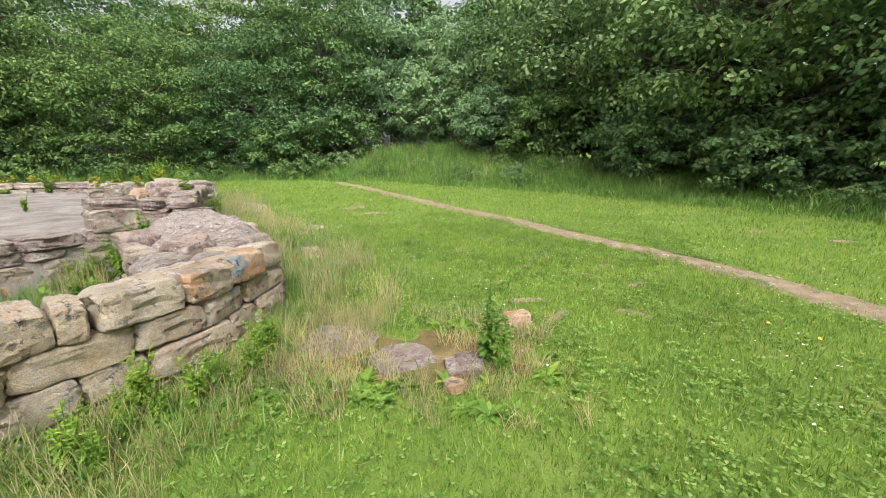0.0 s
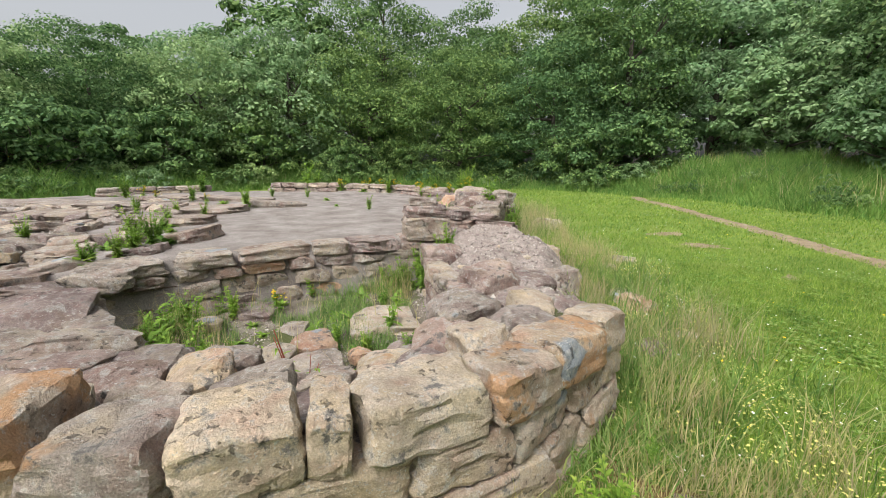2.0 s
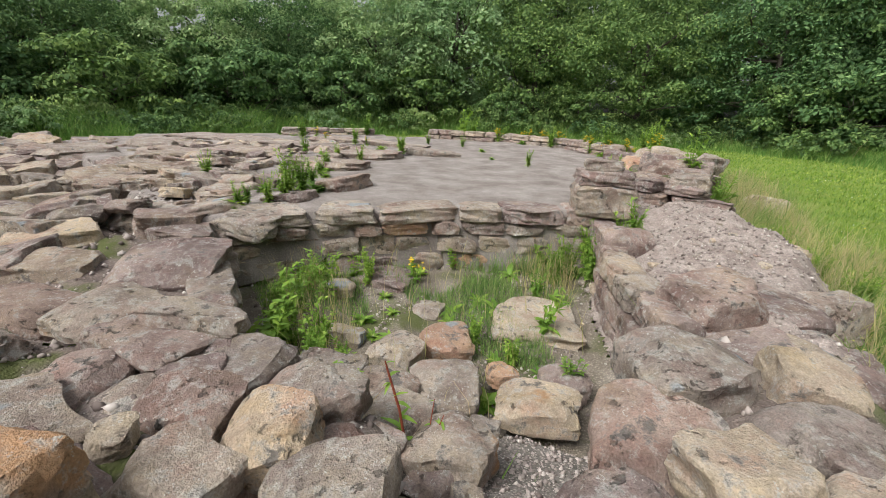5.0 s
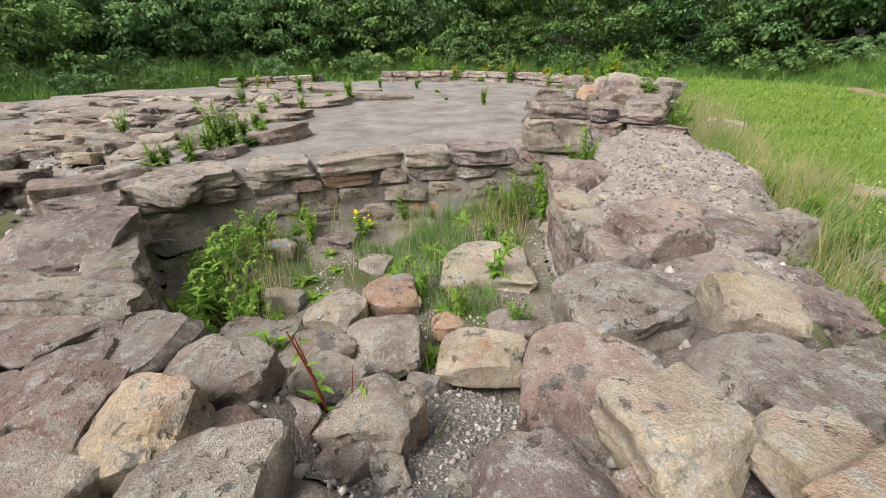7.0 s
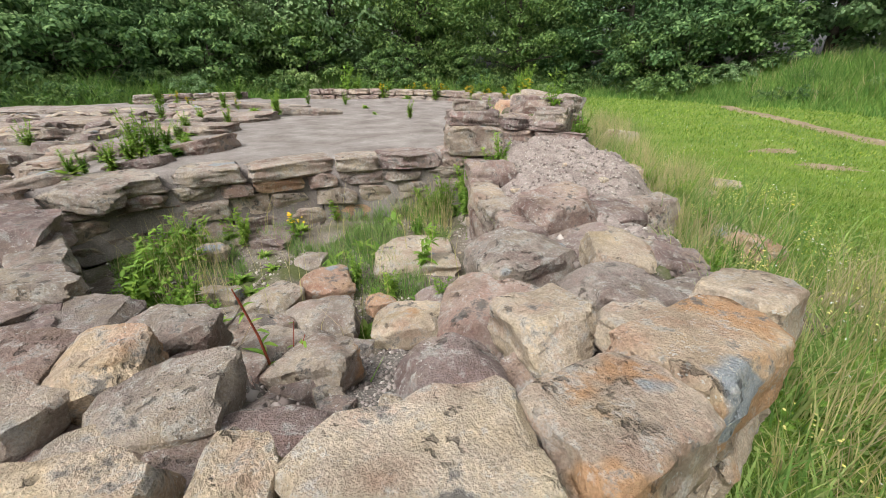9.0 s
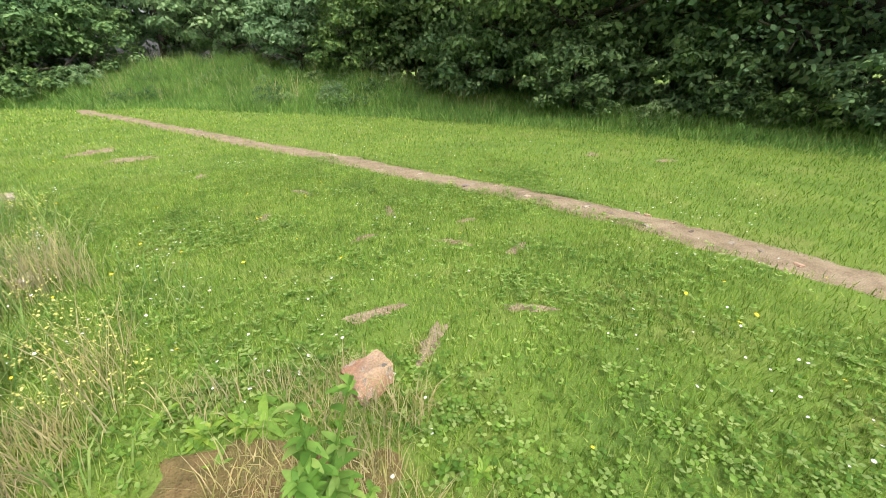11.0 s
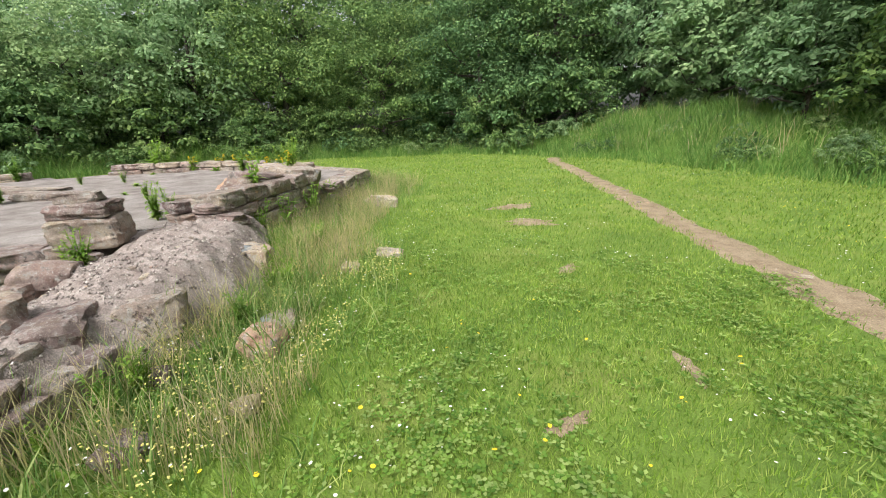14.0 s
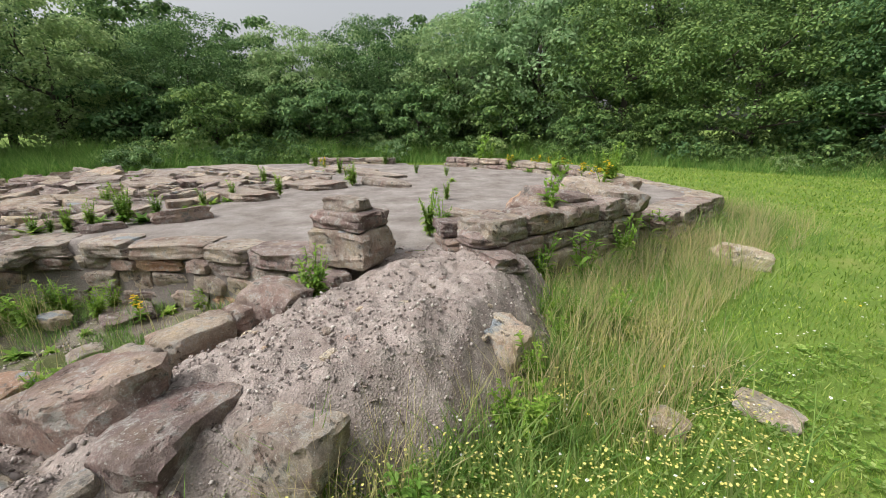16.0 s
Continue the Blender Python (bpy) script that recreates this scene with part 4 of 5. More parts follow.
# inside the room
x, y = scatter(42000, -5, -2, 1.8, 5, rng)
k = (sdist(x, y, ROOM) < -0.05) & (waves(x, y, 0.4, 54) + 0.5 * smooth(3.6, 4.5, y) + 0.6 * smooth(-4.2, -4.8, x) > 0.25)
x, y = x[k], y[k]
h = rng.uniform(0.05, 0.3, len(x)) * (0.5 + 0.6 * smooth(3.4, 4.6, y))
v, f = blades(x, y, ruin_z(x, y) - 0.01, h, rng.uniform(0.003, 0.007, len(x)), rng.uniform(0.1, 0.7, len(x)), rng, 2)
stuff("room_grass", v, f, M_TALL, "patchy grass growing on the sunken floor", "grass")

x, y = scatter(5000, -4.7, -2.3, 1.9, 5.1, rng)
k = (sdist(x, y, ROOM) < -0.02) & ((np.hypot(x + 3.75, y - 4.6) < 0.55) | ((np.hypot((x + 4.1) / 1.6, (y - 2.35) / 0.6) < 0.5) & (rng.uniform(0, 1, len(x)) < 0.5)) | (rng.uniform(0, 1, len(x)) < 0.05))
x, y = x[k], y[k]
v, f = blades(x, y, ruin_z(x, y) - 0.01, rng.uniform(0.15, 0.55, len(x)), rng.uniform(0.002, 0.005, len(x)), rng.uniform(0.05, 0.45, len(x)), rng, 2)
stuff("dry_stalks", v, f, M_STRAW, "dry grass stalks in the room's corners", "grass")

# tall grass along the wood's edge and on the bank
x, y = scatter(520000, -30, 14, -10, 27, rng)
d = sdist(x, y, LAWN)
k = (d > -0.35) & (d < 5.0) & (rng.uniform(0, 1, len(x)) < smooth(-0.35, 0.5, d))
x, y, d = x[k], y[k], d[k]
dark = smooth(3.0, 7.0, x)
h = rng.uniform(0.3, 0.75, len(x)) * (1 - 0.4 * dark) * (1 + 0.5 * smooth(-12, -17, x)) * (0.55 + 0.45 * smooth(0, 1.5, d)) * (1 + 0.4 * waves(x, y, 0.9, 61))
v, f = blades(x, y, ground_z(x, y) - 0.02, h, rng.uniform(0.015, 0.035, len(x)), rng.uniform(0.25, 0.9, len(x)), rng, 2)
stuff("tall_grass", v, f, M_BANK, "tall lush grass on the bank below the trees", "grass")
x, y = scatter(12000, -24, 6, 4, 27, rng)
d = sdist(x, y, LAWN)
k = (d > 0.8) & (d < 4.5) & (waves(x, y, 1.2, 62) > -0.1)
x, y = x[k], y[k]
v, f = blades(x, y, ground_z(x, y), rng.uniform(0.55, 1.0, len(x)), rng.uniform(0.008, 0.018, len(x)), rng.uniform(0.1, 0.5, len(x)), rng, 2)
stuff("seeding_grass", v, f, M_STRAW, "pale seeding grass heads on the bank", "grass")

# ---- trees ----


def tube(path, radii, sides=7):
    """A tapered limb along points."""
    v, f = [], []
    for i, (p, r) in enumerate(zip(path, radii)):
        d = (Vector(path[min(i + 1, len(path) - 1)]) - Vector(path[max(i - 1, 0)])).normalized()
        q = d.to_track_quat("Z", "Y")
        for k in range(sides):
            a = 2 * math.pi * k / sides
            v.append(tuple(Vector(p) + q @ Vector((math.cos(a) * r, math.sin(a) * r, 0))))
    for i in range(len(path) - 1):
        for k in range(sides):
            f.append((i * sides + k, i * sides + (k + 1) % sides, (i + 1) * sides + (k + 1) % sides, (i + 1) * sides + k))
    return v, f


def crown_mesh(name, r, radius, height, low, clumps, leaves, size, mat, lobes=False):
    """Leaves in clumps on an uneven dome from low to height; each leaf a small kite, or a lobed leaf."""
    cz, hz = (low + height) / 2, (height - low) / 2
    V = []
    th = np.arccos(1 - 2 * (np.arange(clumps) + 0.5) / clumps)
    ph = np.arange(clumps) * 2.399963
    for t, p in zip(th, ph):
        k = r.uniform(0.68, 1.08) if r.uniform() > 0.22 else r.uniform(0.3, 0.65)
        c = np.array([math.sin(t) * math.cos(p) * radius * k, math.sin(t) * math.sin(p) * radius * k, cz + math.cos(t) * hz * k])
        cr = radius * r.uniform(0.15, 0.31)
        d = r.normal(size=(leaves, 3))
        d /= np.linalg.norm(d, axis=1)[:, None]
        d[:, 2] = np.where(d[:, 2] < -0.3, -d[:, 2], d[:, 2])
        pos = c + d * cr * r.uniform(0.55, 1.05, (leaves, 1)) * [1.15, 1.15, 0.75]
        out = d + [0, 0, 0.35] + r.normal(size=(leaves, 3)) * 0.45
        out /= np.linalg.norm(out, axis=1)[:, None]
        tang = np.cross(out, r.normal(size=(leaves, 3)))
        tang /= np.linalg.norm(tang, axis=1)[:, None]
        side = np.cross(out, tang)
        s = size * r.uniform(0.6, 1.3, (leaves, 1))
        if lobes:
            shape = [(0, 0), (0.27, 0.3), (0.34, 0.65), (0, 1.05), (-0.34, 0.65), (-0.27, 0.3)]
        else:
            shape = [(0, 0), (0.3, 0.45), (0, 1), (-0.3, 0.45)]
        V.append(np.stack([pos + (tang * b + side * a + out * (-0.25 * b * b)) * s for a, b in shape], 1))
    v = np.concatenate(V)
    n = v.shape[1]
    me = raw_mesh(name, v.reshape(-1, 3), np.arange(v.shape[0] * n).reshape(-1, n))
    me.materials.append(mat)
    return me


def tree(name, label, seed, radius, height, low, clumps, leaves, size, mat, lobes=False, limbs=9):
    r = np.random.default_rng(seed)
    root = tagged(new(name), label, "tree")
    v, f = [], []
    def add(path, radii, sides=7):
        a, b = tube(path, radii, sides)
        f.extend(tuple(i + len(v) for i in q) for q in b)
        v.extend(a)
    top = height * 0.75
    add([(0, 0, -0.4), (0.05, 0, 0.1), (0.1, 0.05, top * 0.4), (0, 0.1, top)], [height * 0.035, height * 0.026, height * 0.02, height * 0.006], 9)
    trunk = raw_mesh("trunk", v, f)
    trunk.materials.append(M_BARK)
    trunk.shade_smooth()
    new("trunk", trunk).parent = root
    for i in range(limbs):
        v, f = [], []
        a, z = i * 2.4 + r.uniform(-0.4, 0.4), height * r.uniform(0.12, 0.55)
        e = radius * r.uniform(0.7, 0.98)
        up = r.uniform(-0.02, 0.3) * height
        pts = [(0, 0, z)]
        for q in (0.3, 0.6, 1.0):
            pts.append((math.cos(a + 0.25 * q) * e * q + r.uniform(-0.2, 0.2), math.sin(a + 0.25 * q) * e * q + r.uniform(-0.2, 0.2), max(z + up * q ** 1.3 + r.uniform(-0.2, 0.2), low * 0.8)))
        add(pts, [height * 0.012, height * 0.008, height * 0.005, height * 0.002], 6)
        for j in range(2):
            p = Vector(pts[2]).lerp(Vector(pts[3]), r.uniform(0, 0.6))
            w = p + Vector((r.uniform(-1, 1), r.uniform(-1, 1), r.uniform(-0.3, 0.8))) * radius * 0.25
            add([tuple(p), tuple(p.lerp(w, 0.5) + Vector((0, 0, 0.08))), tuple(w)], [height * 0.004, height * 0.003, height * 0.001], 5)
        limb = raw_mesh("limb", v, f)
        limb.materials.append(M_BARK)
        limb.shade_smooth()
        new("limb", limb).parent = root
    new("crown", crown_mesh("crown", r, radius, height, low, clumps, leaves, size, mat, lobes)).parent = root
    return root


KINDS = {
    "oak": tree("oak_tree", "broad dark oak with low hanging lobed leaves", 5, 5.2, 9.5, 0.9, 170, 280, 0.145, M_OAK, True, 16),
    "hedge": tree("leafy_tree", "dense rounded green tree with foliage down to the grass", 6, 3.4, 7.2, 0.2, 120, 290, 0.135, M_HEDGE),
    "hedge2": tree("leafy_tree", "tall dense deciduous tree in the wood's edge", 7, 3.8, 10.5, 0.5, 120, 270, 0.16, M_HEDGE),
    "light": tree("willow_tree", "paler green loose-crowned willow in the wood's edge", 8, 3.2, 6.5, 0.2, 85, 250, 0.165, M_LIGHT),
    "far": tree("leafy_tree", "tree standing deeper in the wood", 12, 4.0, 10.5, 0.3, 80, 170, 0.33, M_HEDGE, False, 5),
    "under": tree("bramble_clump", "low leafy bramble and nettle clump in the long grass", 13, 0.85, 0.95, 0.05, 22, 80, 0.11, M_HEDGE, False, 1),
    "under_pale": tree("nettle_clump", "pale green nettle clump in the long grass", 14, 0.8, 1.0, 0.05, 22, 80, 0.1, M_LIGHT, False, 1),
    "oak_bush": tree("oak_sapling", "shaded dark oak scrub below the oak", 15, 1.9, 2.8, 0.05, 46, 110, 0.18, M_OAK, False, 5),
    "bush": tree("bush", "low spreading green bush at the wood's edge", 9, 1.9, 3.0, 0.1, 46, 150, 0.16, M_HEDGE),
    "pale_bush": tree("bush", "yellowish green elder bush on the bank", 10, 1.8, 3.2, 0.1, 44, 150, 0.16, M_LIGHT),
}
# kind, x, y, turn, size
STAND_A = [("oak", 9.2, 14.6, 0, 1.0), ("oak", 13.6, 9.2, 100, 1.0), ("oak", 6.5, 20.5, 200, 1.05), ("hedge", -12.5, 23.3, 0, 1.0), ("hedge", -16.8, 20.4, 80, 1.0),
           ("hedge2", -9.3, 25.5, 30, 1.05), ("hedge2", -14.5, 27, 120, 1.1), ("hedge2", -19.5, 24.5, 220, 1.0), ("hedge", -21.5, 17.5, 160, 1.1), ("light", -25, 14.0, 0, 1.3),
           ("hedge2", -24.5, 21, 300, 1.25), ("light", -26, 9.5, 70, 1.1), ("hedge", -27.5, 5.0, 10, 1.0), ("light", -26, 0.5, 150, 0.95), ("hedge", -25, -4.5, 250, 0.9)]
STAND_B = [("light", -22, -9, 10, 1.0), ("pale_bush", 0.8, 20.6, 0, 1.0), ("pale_bush", -2.2, 24.5, 90, 1.3), ("light", -0.6, 26.5, 30, 1.15), ("light", -5.5, 28.0, 200, 1.3), ("hedge2", 3.0, 25.0, 60, 1.0),
           ("bush", -7.3, 23.6, 0, 1.0), ("bush", 3.2, 19.2, 200, 1.0), ("bush", -18.5, 18.0, 0, 0.8), ("bush", -23.5, 7.0, 0, 1.2), ("bush", -22.8, 2.5, 90, 1.2), ("bush", -20.8, -2, 190, 1.1), ("bush", -23.5, 11.5, 20, 1.2),
           ("light", -32, 12, 0, 1.35), ("far", -30, 17, 45, 1.2), ("light", -34, 4, 200, 1.15), ("far", -33, -4, 10, 0.75), ("far", -36, 9, 99, 0.85), ("far", -29, -9, 10, 0.85), ("bush", -10.5, 22.3, 40, 1.0), ("bush", -14.6, 21.9, 140, 1.0), ("bush", -9.0, 23.0, 40, 1.2)]
STAND_C = [("far", 16, 17, 40, 1.1), ("far", 17, 2, 10, 1.0), ("far", 11, 23, 10, 1.1), ("far", 16, -6, 0, 1), ("far", 9, -13, 0, 1), ("far", 0, -16, 0, 1.1), ("far", -9, -17, 60, 1),
           ("far", -18, -14, 60, 1), ("far", -6, 32, 0, 1.2), ("far", 8, 28, 200, 1.1), ("far", 13, 28, 20, 1.1), ("far", 5, 37, 70, 1.1), ("far", -27, -15, 33, 0.8), ("far", -33, -13, 66, 0.8), ("far", -23, -18, 99, 0.8), ("far", 2, 31, 99, 1.2), ("far", -14, 33, 10, 1.15), ("far", -22, 29, 20, 1.0), ("far", -29, 25, 50, 0.85), ("bush", -20.3, 14.8, 0, 0.8), ("bush", -25, -7, 0, 1.3), ("bush", -24.5, 0.5, 60, 1.3), ("bush", -26, 5.5, 120, 1.4), ("bush", -26.5, 9.5, 180, 1.4), ("bush", -22, -6, 240, 1.2), ("bush", -27, -2.5, 300, 1.5), ("bush", -29, 3, 30, 1.5), ("bush", -28, -11, 90, 1.5), ("bush", -30, 7, 150, 1.5), ("bush", 1.5, 23, 10, 1.3), ("oak_bush", 5.5, 20.0, 40, 1.4), ("bush", 7, 25, 70, 1.6), ("oak_bush", 9, 21, 110, 1.5), ("oak_bush", 8.0, 12.6, 10, 0.75), ("oak_bush", 10.2, 10.6, 80, 0.75), ("oak_bush", 11.8, 7.4, 150, 0.75), ("oak_bush", 9.8, 13.8, 222, 1.1), ("oak_bush", 12.5, 10.8, 300, 1.2), ("oak_bush", 14, 6, 30, 1.2), ("oak_bush", 6.0, 15.5, 60, 0.9), ("oak_bush", 15, 13, 0, 1.5), ("oak_bush", 12, 17, 0, 1.5)]
# low growth along the wood's edge
UNDER = []
edge = LAWN[1:15]
edge_len, edge_at = along(edge)
for i in range(120):
    ex, ey, ea = edge_at(srnd.uniform(0, edge_len))
    out = srnd.uniform(0.6, 3.4)
    UNDER.append((srnd.choice(("under", "under_pale", "under")), ex - math.sin(radians(ea)) * -out * -1, ey + math.cos(radians(ea)) * out, srnd.uniform(0, 360), srnd.uniform(0.6, 1.25)))
    if -7 < UNDER[-1][1] < 5:
        UNDER[-1] = UNDER[-1][:4] + (srnd.uniform(0.3, 0.6),)
UNDER = [u for u in UNDER if float(sdist(np.array(u[1]), np.array(u[2]), LAWN)) > 0.7]
used = set()
for kind, x, y, turn, size in STAND_A + STAND_B + STAND_C + UNDER:
    z = float(ground_z(np.array(float(x)), np.array(float(y)))) - 0.1
    m = pose(x, y, z, 0, 0, turn) @ Matrix.Diagonal((size, size, size, 1))
    if kind in used:
        ob = copy_thing(KINDS[kind], pose(x, y, z, 0, 0, turn))
        ob.scale = (size, size, size)
    else:
        used.add(kind)
        KINDS[kind].matrix_world = m

# ---- weeds ----


def leaf_strip(r, length, width, base, heading, rise, droop):
    """One bent leaf of four segments, as rows of points across."""
    rows = []
    for q in np.linspace(0, 1, 5):
        w = width * math.sin(math.pi * min(0.97, 0.12 + 0.88 * q)) ** 0.8 / 2
        along_, up = length * q * math.cos(rise * (1 - q * 0.4)), length * q * math.sin(rise) - droop * length * q * q
        cx, cy = base[0] + math.cos(heading) * along_, base[1] + math.sin(heading) * along_
        sx, sy = -math.sin(heading) * w, math.cos(heading) * w
        rows += [(cx - sx, cy - sy, base[2] + up + w * 0.3), (cx, cy, base[2] + up), (cx + sx, cy + sy, base[2] + up + w * 0.3)]
    f = []
    for i in range(4):
        for k in range(2):
            f.append((i * 3 + k, i * 3 + k + 1, i * 3 + k + 4, i * 3 + k + 3))
    return rows, f


LEAVES = {}


def leaf_mesh(ratio, droop):
    """A leaf one unit long, shared by all leaves of that shape."""
    key = (ratio, droop)
    if key not in LEAVES:
        lv, lf = leaf_strip(None, 1.0, ratio, (0, 0, 0), 0.0, 0.0, droop)
        me = raw_mesh("leaf", lv, lf)
        me.materials.append(M_WEED)
        me.shade_smooth()
        LEAVES[key] = me
    return LEAVES[key]


def weed(name, label, seed, height, stems, leaves, length, width, flower=None, stem_mat=None, single=True):
    """A weed: stems with leaves up them; leaves are parts of their own, or one joined part where they are tiny."""
    r = random.Random(seed)
    ob = tagged(new(name), label, "weed", "weeds in the ruin")
    jv, jf, fv, ff = [], [], [], []
    for s in range(stems):
        a, lean = r.uniform(0, 6.28), r.uniform(0.05, 0.35)
        h = height * r.uniform(0.6, 1.1)
        top = (math.cos(a) * lean * h, math.sin(a) * lean * h, h)
        if height > 0.12:
            tv, tf = tube([(0, 0, -0.03), (top[0] * 0.4, top[1] * 0.4, h * 0.5), top], [0.005, 0.004, 0.002], 4)
            sm = raw_mesh("stem", tv, tf)
            sm.materials.append(stem_mat or M_WEED)
            new("stem", sm).parent = ob
        for i in range(leaves):
            q = r.uniform(0.05, 1.0) if height > 0.12 else 0.05
            k = length * r.uniform(0.6, 1.15) * (1.15 - 0.55 * q)
            base, head, rise, droop = (top[0] * q, top[1] * q, h * q), r.uniform(0, 6.28), r.uniform(0.25, 1.0), r.choice((0.25, 0.45, 0.65))
            if single:
                lf = new("leaf", leaf_mesh(width / length, droop))
                lf.matrix_world = pose(*base, 0, -math.degrees(rise), math.degrees(head)) @ Matrix.Diagonal((k, k, k, 1))
                lf.parent = ob
            else:
                lv, lf = leaf_strip(r, k, width * k / length, base, head, rise, droop)
                jf += [tuple(j + len(jv) for j in g) for g in lf]
                jv += lv
        if flower:
            for i in range(r.randint(2, 6)):
                cx, cy, cz = top[0] + r.uniform(-0.03, 0.03), top[1] + r.uniform(-0.03, 0.03), h + r.uniform(-0.05, 0.02)
                fv = [(cx + 0.014 * math.cos(t), cy + 0.014 * math.sin(t), cz + 0.004 * (t % 2)) for t in (0, 1.05, 2.1, 3.14, 4.2, 5.24)] + [(cx, cy, cz - 0.006)]
                fm = raw_mesh("flower", fv, [(t, (t + 1) % 6, 6) for t in range(6)])
                fm.materials.append(flower)
                new("flower", fm).parent = ob
    if jv:
        me = raw_mesh("foliage", jv, jf)
        me.materials.append(M_WEED)
        me.shade_smooth()
        tagged(new("foliage", me), kind="stuff").parent = ob
    return ob


WEEDS = {
    "dock": weed("dock_plant", "broad-leaved green dock plant", 1, 0.1, 1, 14, 0.12, 0.042),
    "nettle": weed("tall_weed", "tall leafy green weed with upright stems", 2, 0.42, 5, 13, 0.11, 0.045),
    "bushy": weed("bushy_weed", "bushy pale green weed growing in the stones", 3, 0.4, 12, 26, 0.075, 0.03, single=False),
    "ragwort": weed("ragwort", "yellow-flowered ragwort tuft on the stones", 4, 0.22, 6, 8, 0.08, 0.03, M_YELLOW, single=False),
    "tuft": weed("leafy_tuft", "low bright green leafy tuft", 5, 0.1, 3, 10, 0.12, 0.04, single=False),
    "sorrel": weed("dock_stalk", "rust-red dock seed stalk among the rubble", 6, 0.34, 2, 7, 0.07, 0.02, None, M_RED),
    "thistle": weed("ragwort_plant", "tall lobed-leaved weed standing in the lawn", 7, 0.5, 6, 44, 0.075, 0.03, single=False),
}


def put_weed(kind, x, y, size=1.0, z=None):
    if z is None:
        a, b = np.array(float(x)), np.array(float(y))
        z = float(ruin_z(a, b)) if float(ruin_sd(a, b)) < 0 else float(ground_z(a, b))
    m = pose(x, y, z, 0, 0, srnd.uniform(0, 360))
    if kind in used:
        ob = copy_thing(WEEDS[kind], m)
        ob.scale = (size, size, size)
    else:
        used.add(kind)
        WEEDS[kind].matrix_world = m @ Matrix.Diagonal((size, size, size, 1))


PLANTED = [("thistle", 0.75, 2.85, 1.2), ("thistle", 0.85, 2.7, 0.8), ("sorrel", -2.35, 2.45, 1.2), ("sorrel", -2.3, 2.5, 0.8), ("dock", -2.5, 2.55, 0.9), ("dock", -2.6, 2.75, 0.7), ("nettle", -3.55, 2.0, 0.9), ("nettle", -3.75, 2.05, 1.0),
           ("nettle", -3.4, 2.1, 0.8), ("nettle", -4.1, 2.2, 0.9), ("nettle", -4.4, 2.3, 0.9), ("bushy", -4.6, 2.5, 0.9), ("bushy", -4.5, 2.9, 0.7), ("nettle", -4.3, 2.5, 0.8), ("bushy", -3.3, 3.3, 0.6),
           ("bushy", -3.0, 3.4, 0.5), ("tuft", -2.75, 3.05, 1), ("tuft", -2.65, 3.35, 1.2), ("tuft", -3.6, 3.7, 1.2), ("dock", -4.2, 4.2, 1.0), ("dock", -3.6, 4.15, 0.9), ("bushy", -3.9, 4.5, 0.9)]
PLANTED += [("bushy", -3.85, 4.85, 1.0), ("bushy", -3.7, 4.7, 0.9), ("bushy", -5.7, 2.55, 1.0), ("bushy", -5.95, 2.45, 1.1), ("bushy", -5.5, 2.35, 0.8), ("tuft", -5.8, 2.7, 1.2), ("bushy", -6.1, 2.7, 0.8), ("bushy", -4.75, 5.9, 1.1), ("bushy", -4.6, 6.0, 0.9), ("nettle", -12.4, 8.0, 2.2), ("bushy", -12.2, 8.3, 1.6),
            ("ragwort", -11.5, 8.7, 1.6), ("ragwort", -10.6, 9.1, 1.6), ("ragwort", -9.7, 9.4, 1.6), ("ragwort", -8.8, 9.4, 1.5), ("ragwort", -8.0, 9.3, 1.4), ("bushy", -13.4, 5.4, 1.4), ("ragwort", -4.4, 3.3, 1.0), ("bushy", -7.0, 1.6, 0.8),
            ("tuft", -3.9, 1.9, 1), ("tuft", -5.3, 1.9, 1.2), ("nettle", -4.5, 7.0, 1.3), ("nettle", -4.25, 7.3, 1.4), ("bushy", -4.6, 7.9, 1.5), ("bushy", -4.1, 6.8, 1.4), ("nettle", -5.2, 8.7, 1.3)]
for i in range(14):
    PLANTED.append((srnd.choice(("nettle", "bushy", "bushy")), srnd.uniform(-4.75, -3.3), srnd.uniform(2.0, 2.6), srnd.uniform(0.4, 0.75)))
for i in range(10):
    PLANTED.append((srnd.choice(("tuft", "bushy")), -3.75 + srnd.uniform(-0.3, 0.25), 4.75 + srnd.uniform(-0.3, 0.25), srnd.uniform(0.7, 1.1)))
for i in range(60):
    x, y = srnd.uniform(-4.9, -2.3), srnd.uniform(1.9, 4.9)
    if float(sdist(np.array(x), np.array(y), ROOM)) < -0.08:
        edge_d = -float(sdist(np.array(x), np.array(y), ROOM))
        PLANTED.append((srnd.choice(("tuft", "tuft", "dock", "tuft") if edge_d > 0.35 else ("nettle", "bushy", "tuft", "tuft")), x, y, srnd.uniform(0.5, 0.9)))
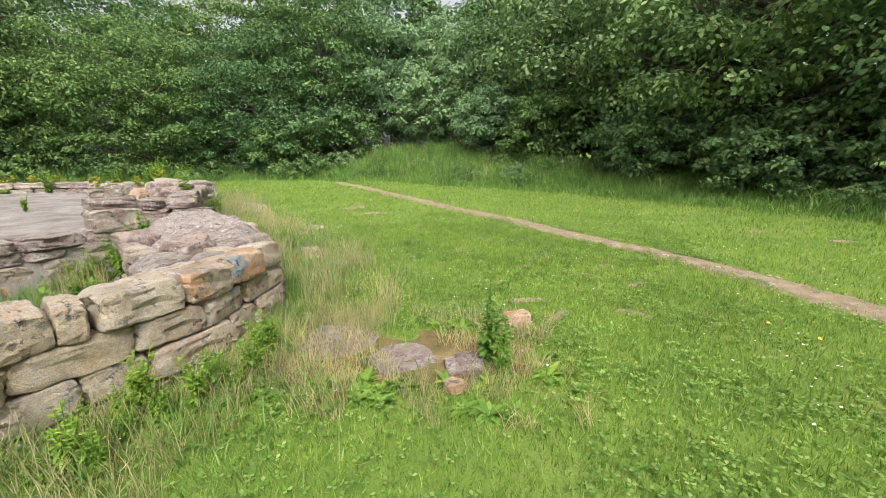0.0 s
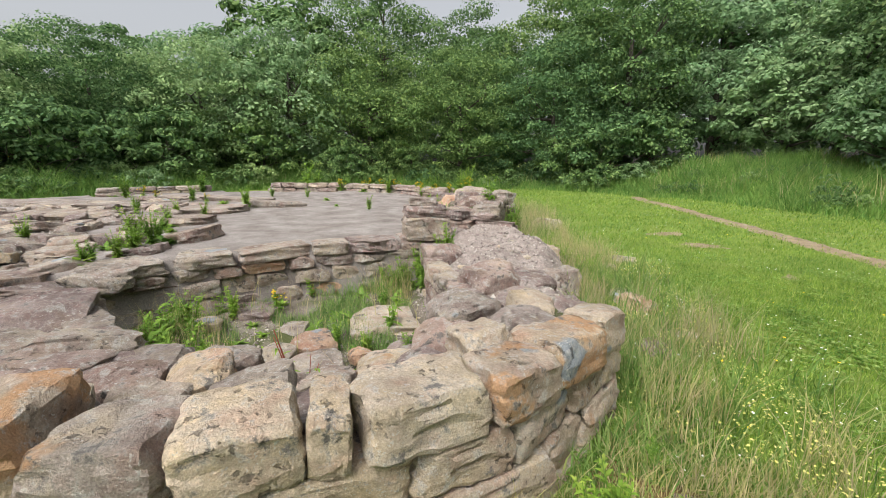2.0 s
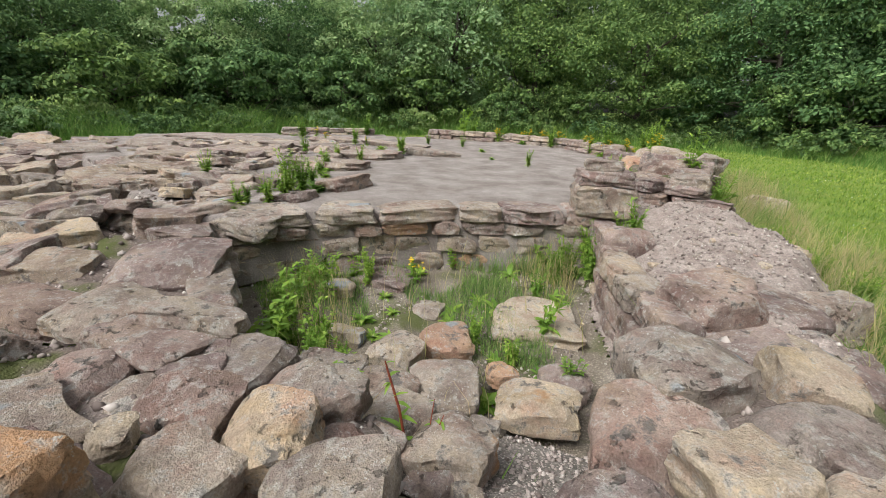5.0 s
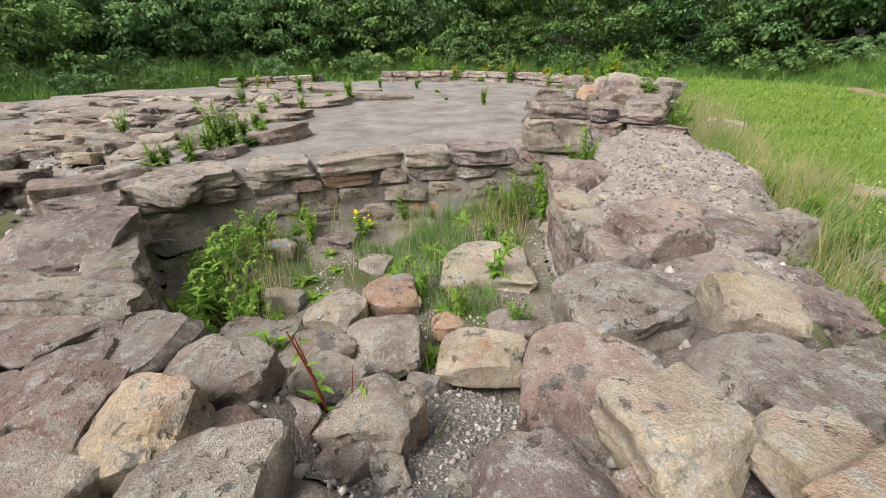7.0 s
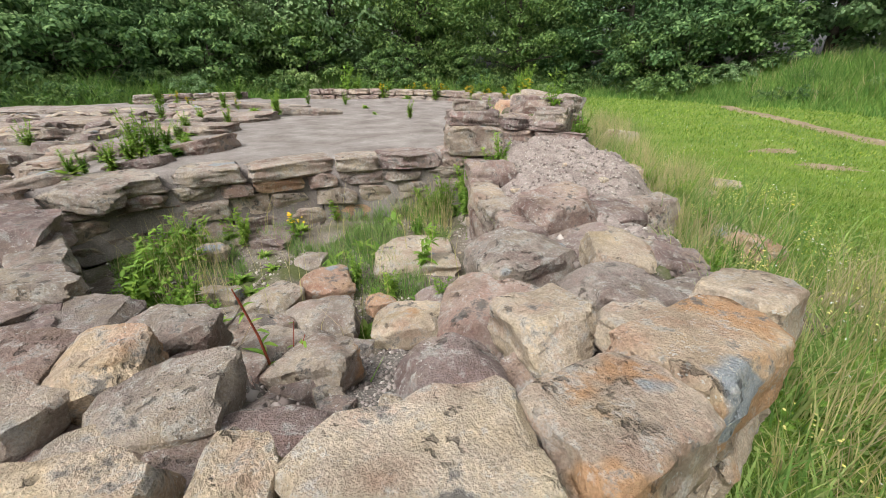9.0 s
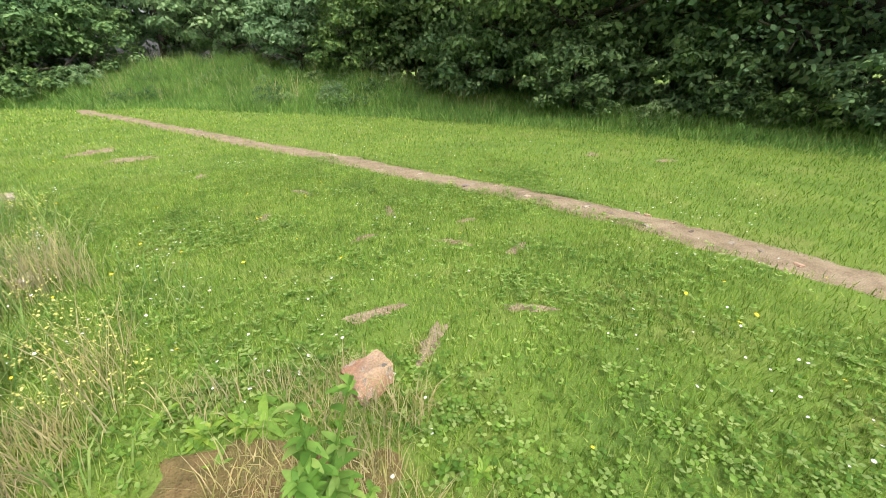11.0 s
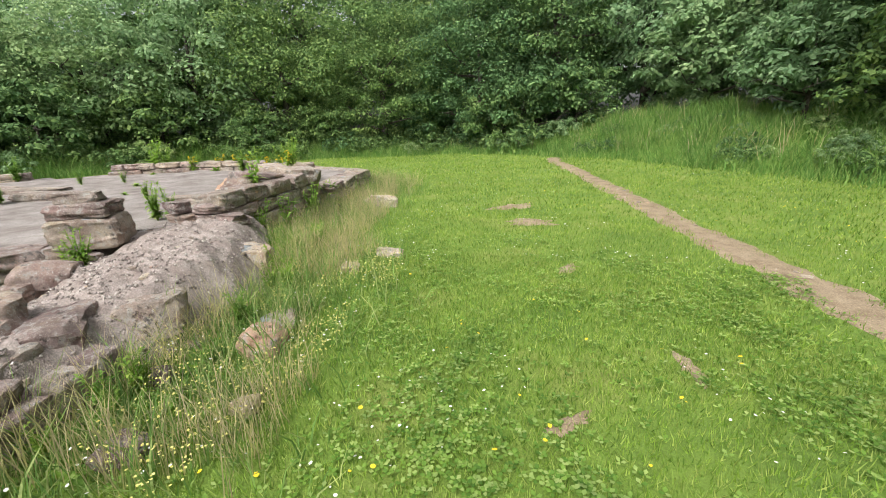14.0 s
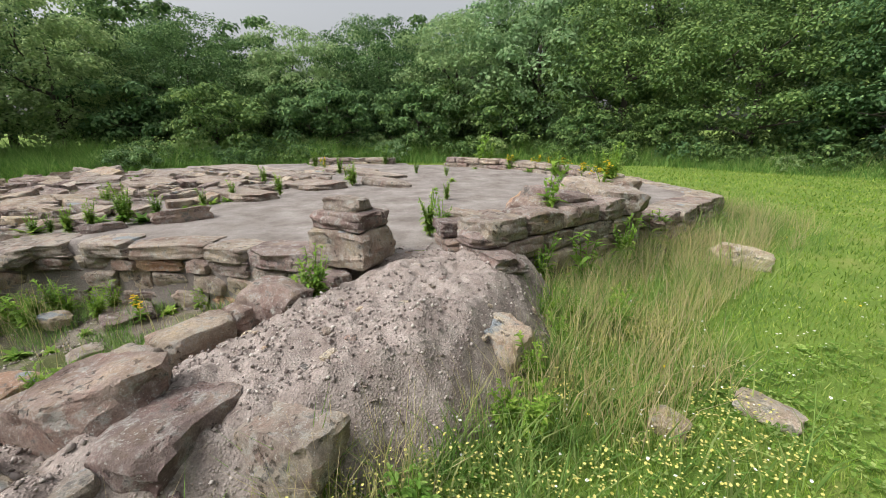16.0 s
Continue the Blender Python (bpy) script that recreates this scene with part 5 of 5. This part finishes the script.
for i in range(26):
    x, y = srnd.uniform(-12, -3.3), srnd.uniform(-1.5, 8)
    if float(np.minimum(sdist(np.array(x), np.array(y), LEFT), 1e9)) < -0.2 or (x < -6 and float(sdist(np.array(x), np.array(y), PLAT)) < -0.2 and y > 6):
        PLANTED.append((srnd.choice(("tuft", "bushy", "tuft")), x, y, srnd.uniform(0.5, 0.9)))
# yellow-flowered weeds and tufts on the rear walls, the ledges and the ramp's foot
for line, n, kinds, lo, hi in (([(-12.9, 7.3), (-11.6, 8.6), (-9.6, 9.45), (-7.6, 9.3), (-6.2, 8.4)], 18, ("ragwort", "bushy", "tuft"), 1.0, 1.7),
                               ([(-13.4, 3.4), (-10.5, 4.3), (-8.6, 4.9)], 12, ("tuft", "ragwort", "bushy"), 0.7, 1.3),
                               ([(-5.0, 1.7), (-6.4, 2.6), (-8.0, 3.6), (-9.8, 3.0)], 26, ("tuft", "tuft", "bushy"), 0.4, 0.9),
                               ([(-1.5, 4.7), (-1.9, 5.2), (-2.15, 5.7), (-2.6, 6.3), (-3.4, 6.8), (-4.0, 7.3)], 40, ("tuft", "tuft", "bushy", "dock"), 0.5, 0.9)):
    L, at = along(line)
    for i in range(n):
        x, y, a = at(srnd.uniform(0, L))
        PLANTED.append((srnd.choice(kinds), x + srnd.uniform(-0.15, 0.3), y + srnd.uniform(-0.2, 0.2), srnd.uniform(lo, hi)))
for kind, x, y, s in PLANTED:
    put_weed(kind, x, y, s)
# broad leaves in the rough grass at the wall's foot
for line, n in (([(-1.75, 1.3), (-1.3, 1.8), (-1.05, 2.2), (-0.85, 2.7), (-0.8, 3.4), (-1.0, 4.0), (-1.6, 4.7), (-1.9, 5.3)], 80), ([(-0.9, 2.2), (-0.2, 2.5), (0.6, 2.5), (1.1, 2.9)], 40), ([(-0.2, 3.5), (0.8, 3.4)], 8)):
    L, at = along(line)
    for i in range(n):
        x, y, a = at(srnd.uniform(0, L))
        put_weed(srnd.choice(("dock", "tuft", "tuft", "dock", "bushy") if n > 50 else ("dock", "tuft")), x + srnd.uniform(-0.02, 0.3), y + srnd.uniform(-0.2, 0.15), srnd.uniform(0.4, 0.8))
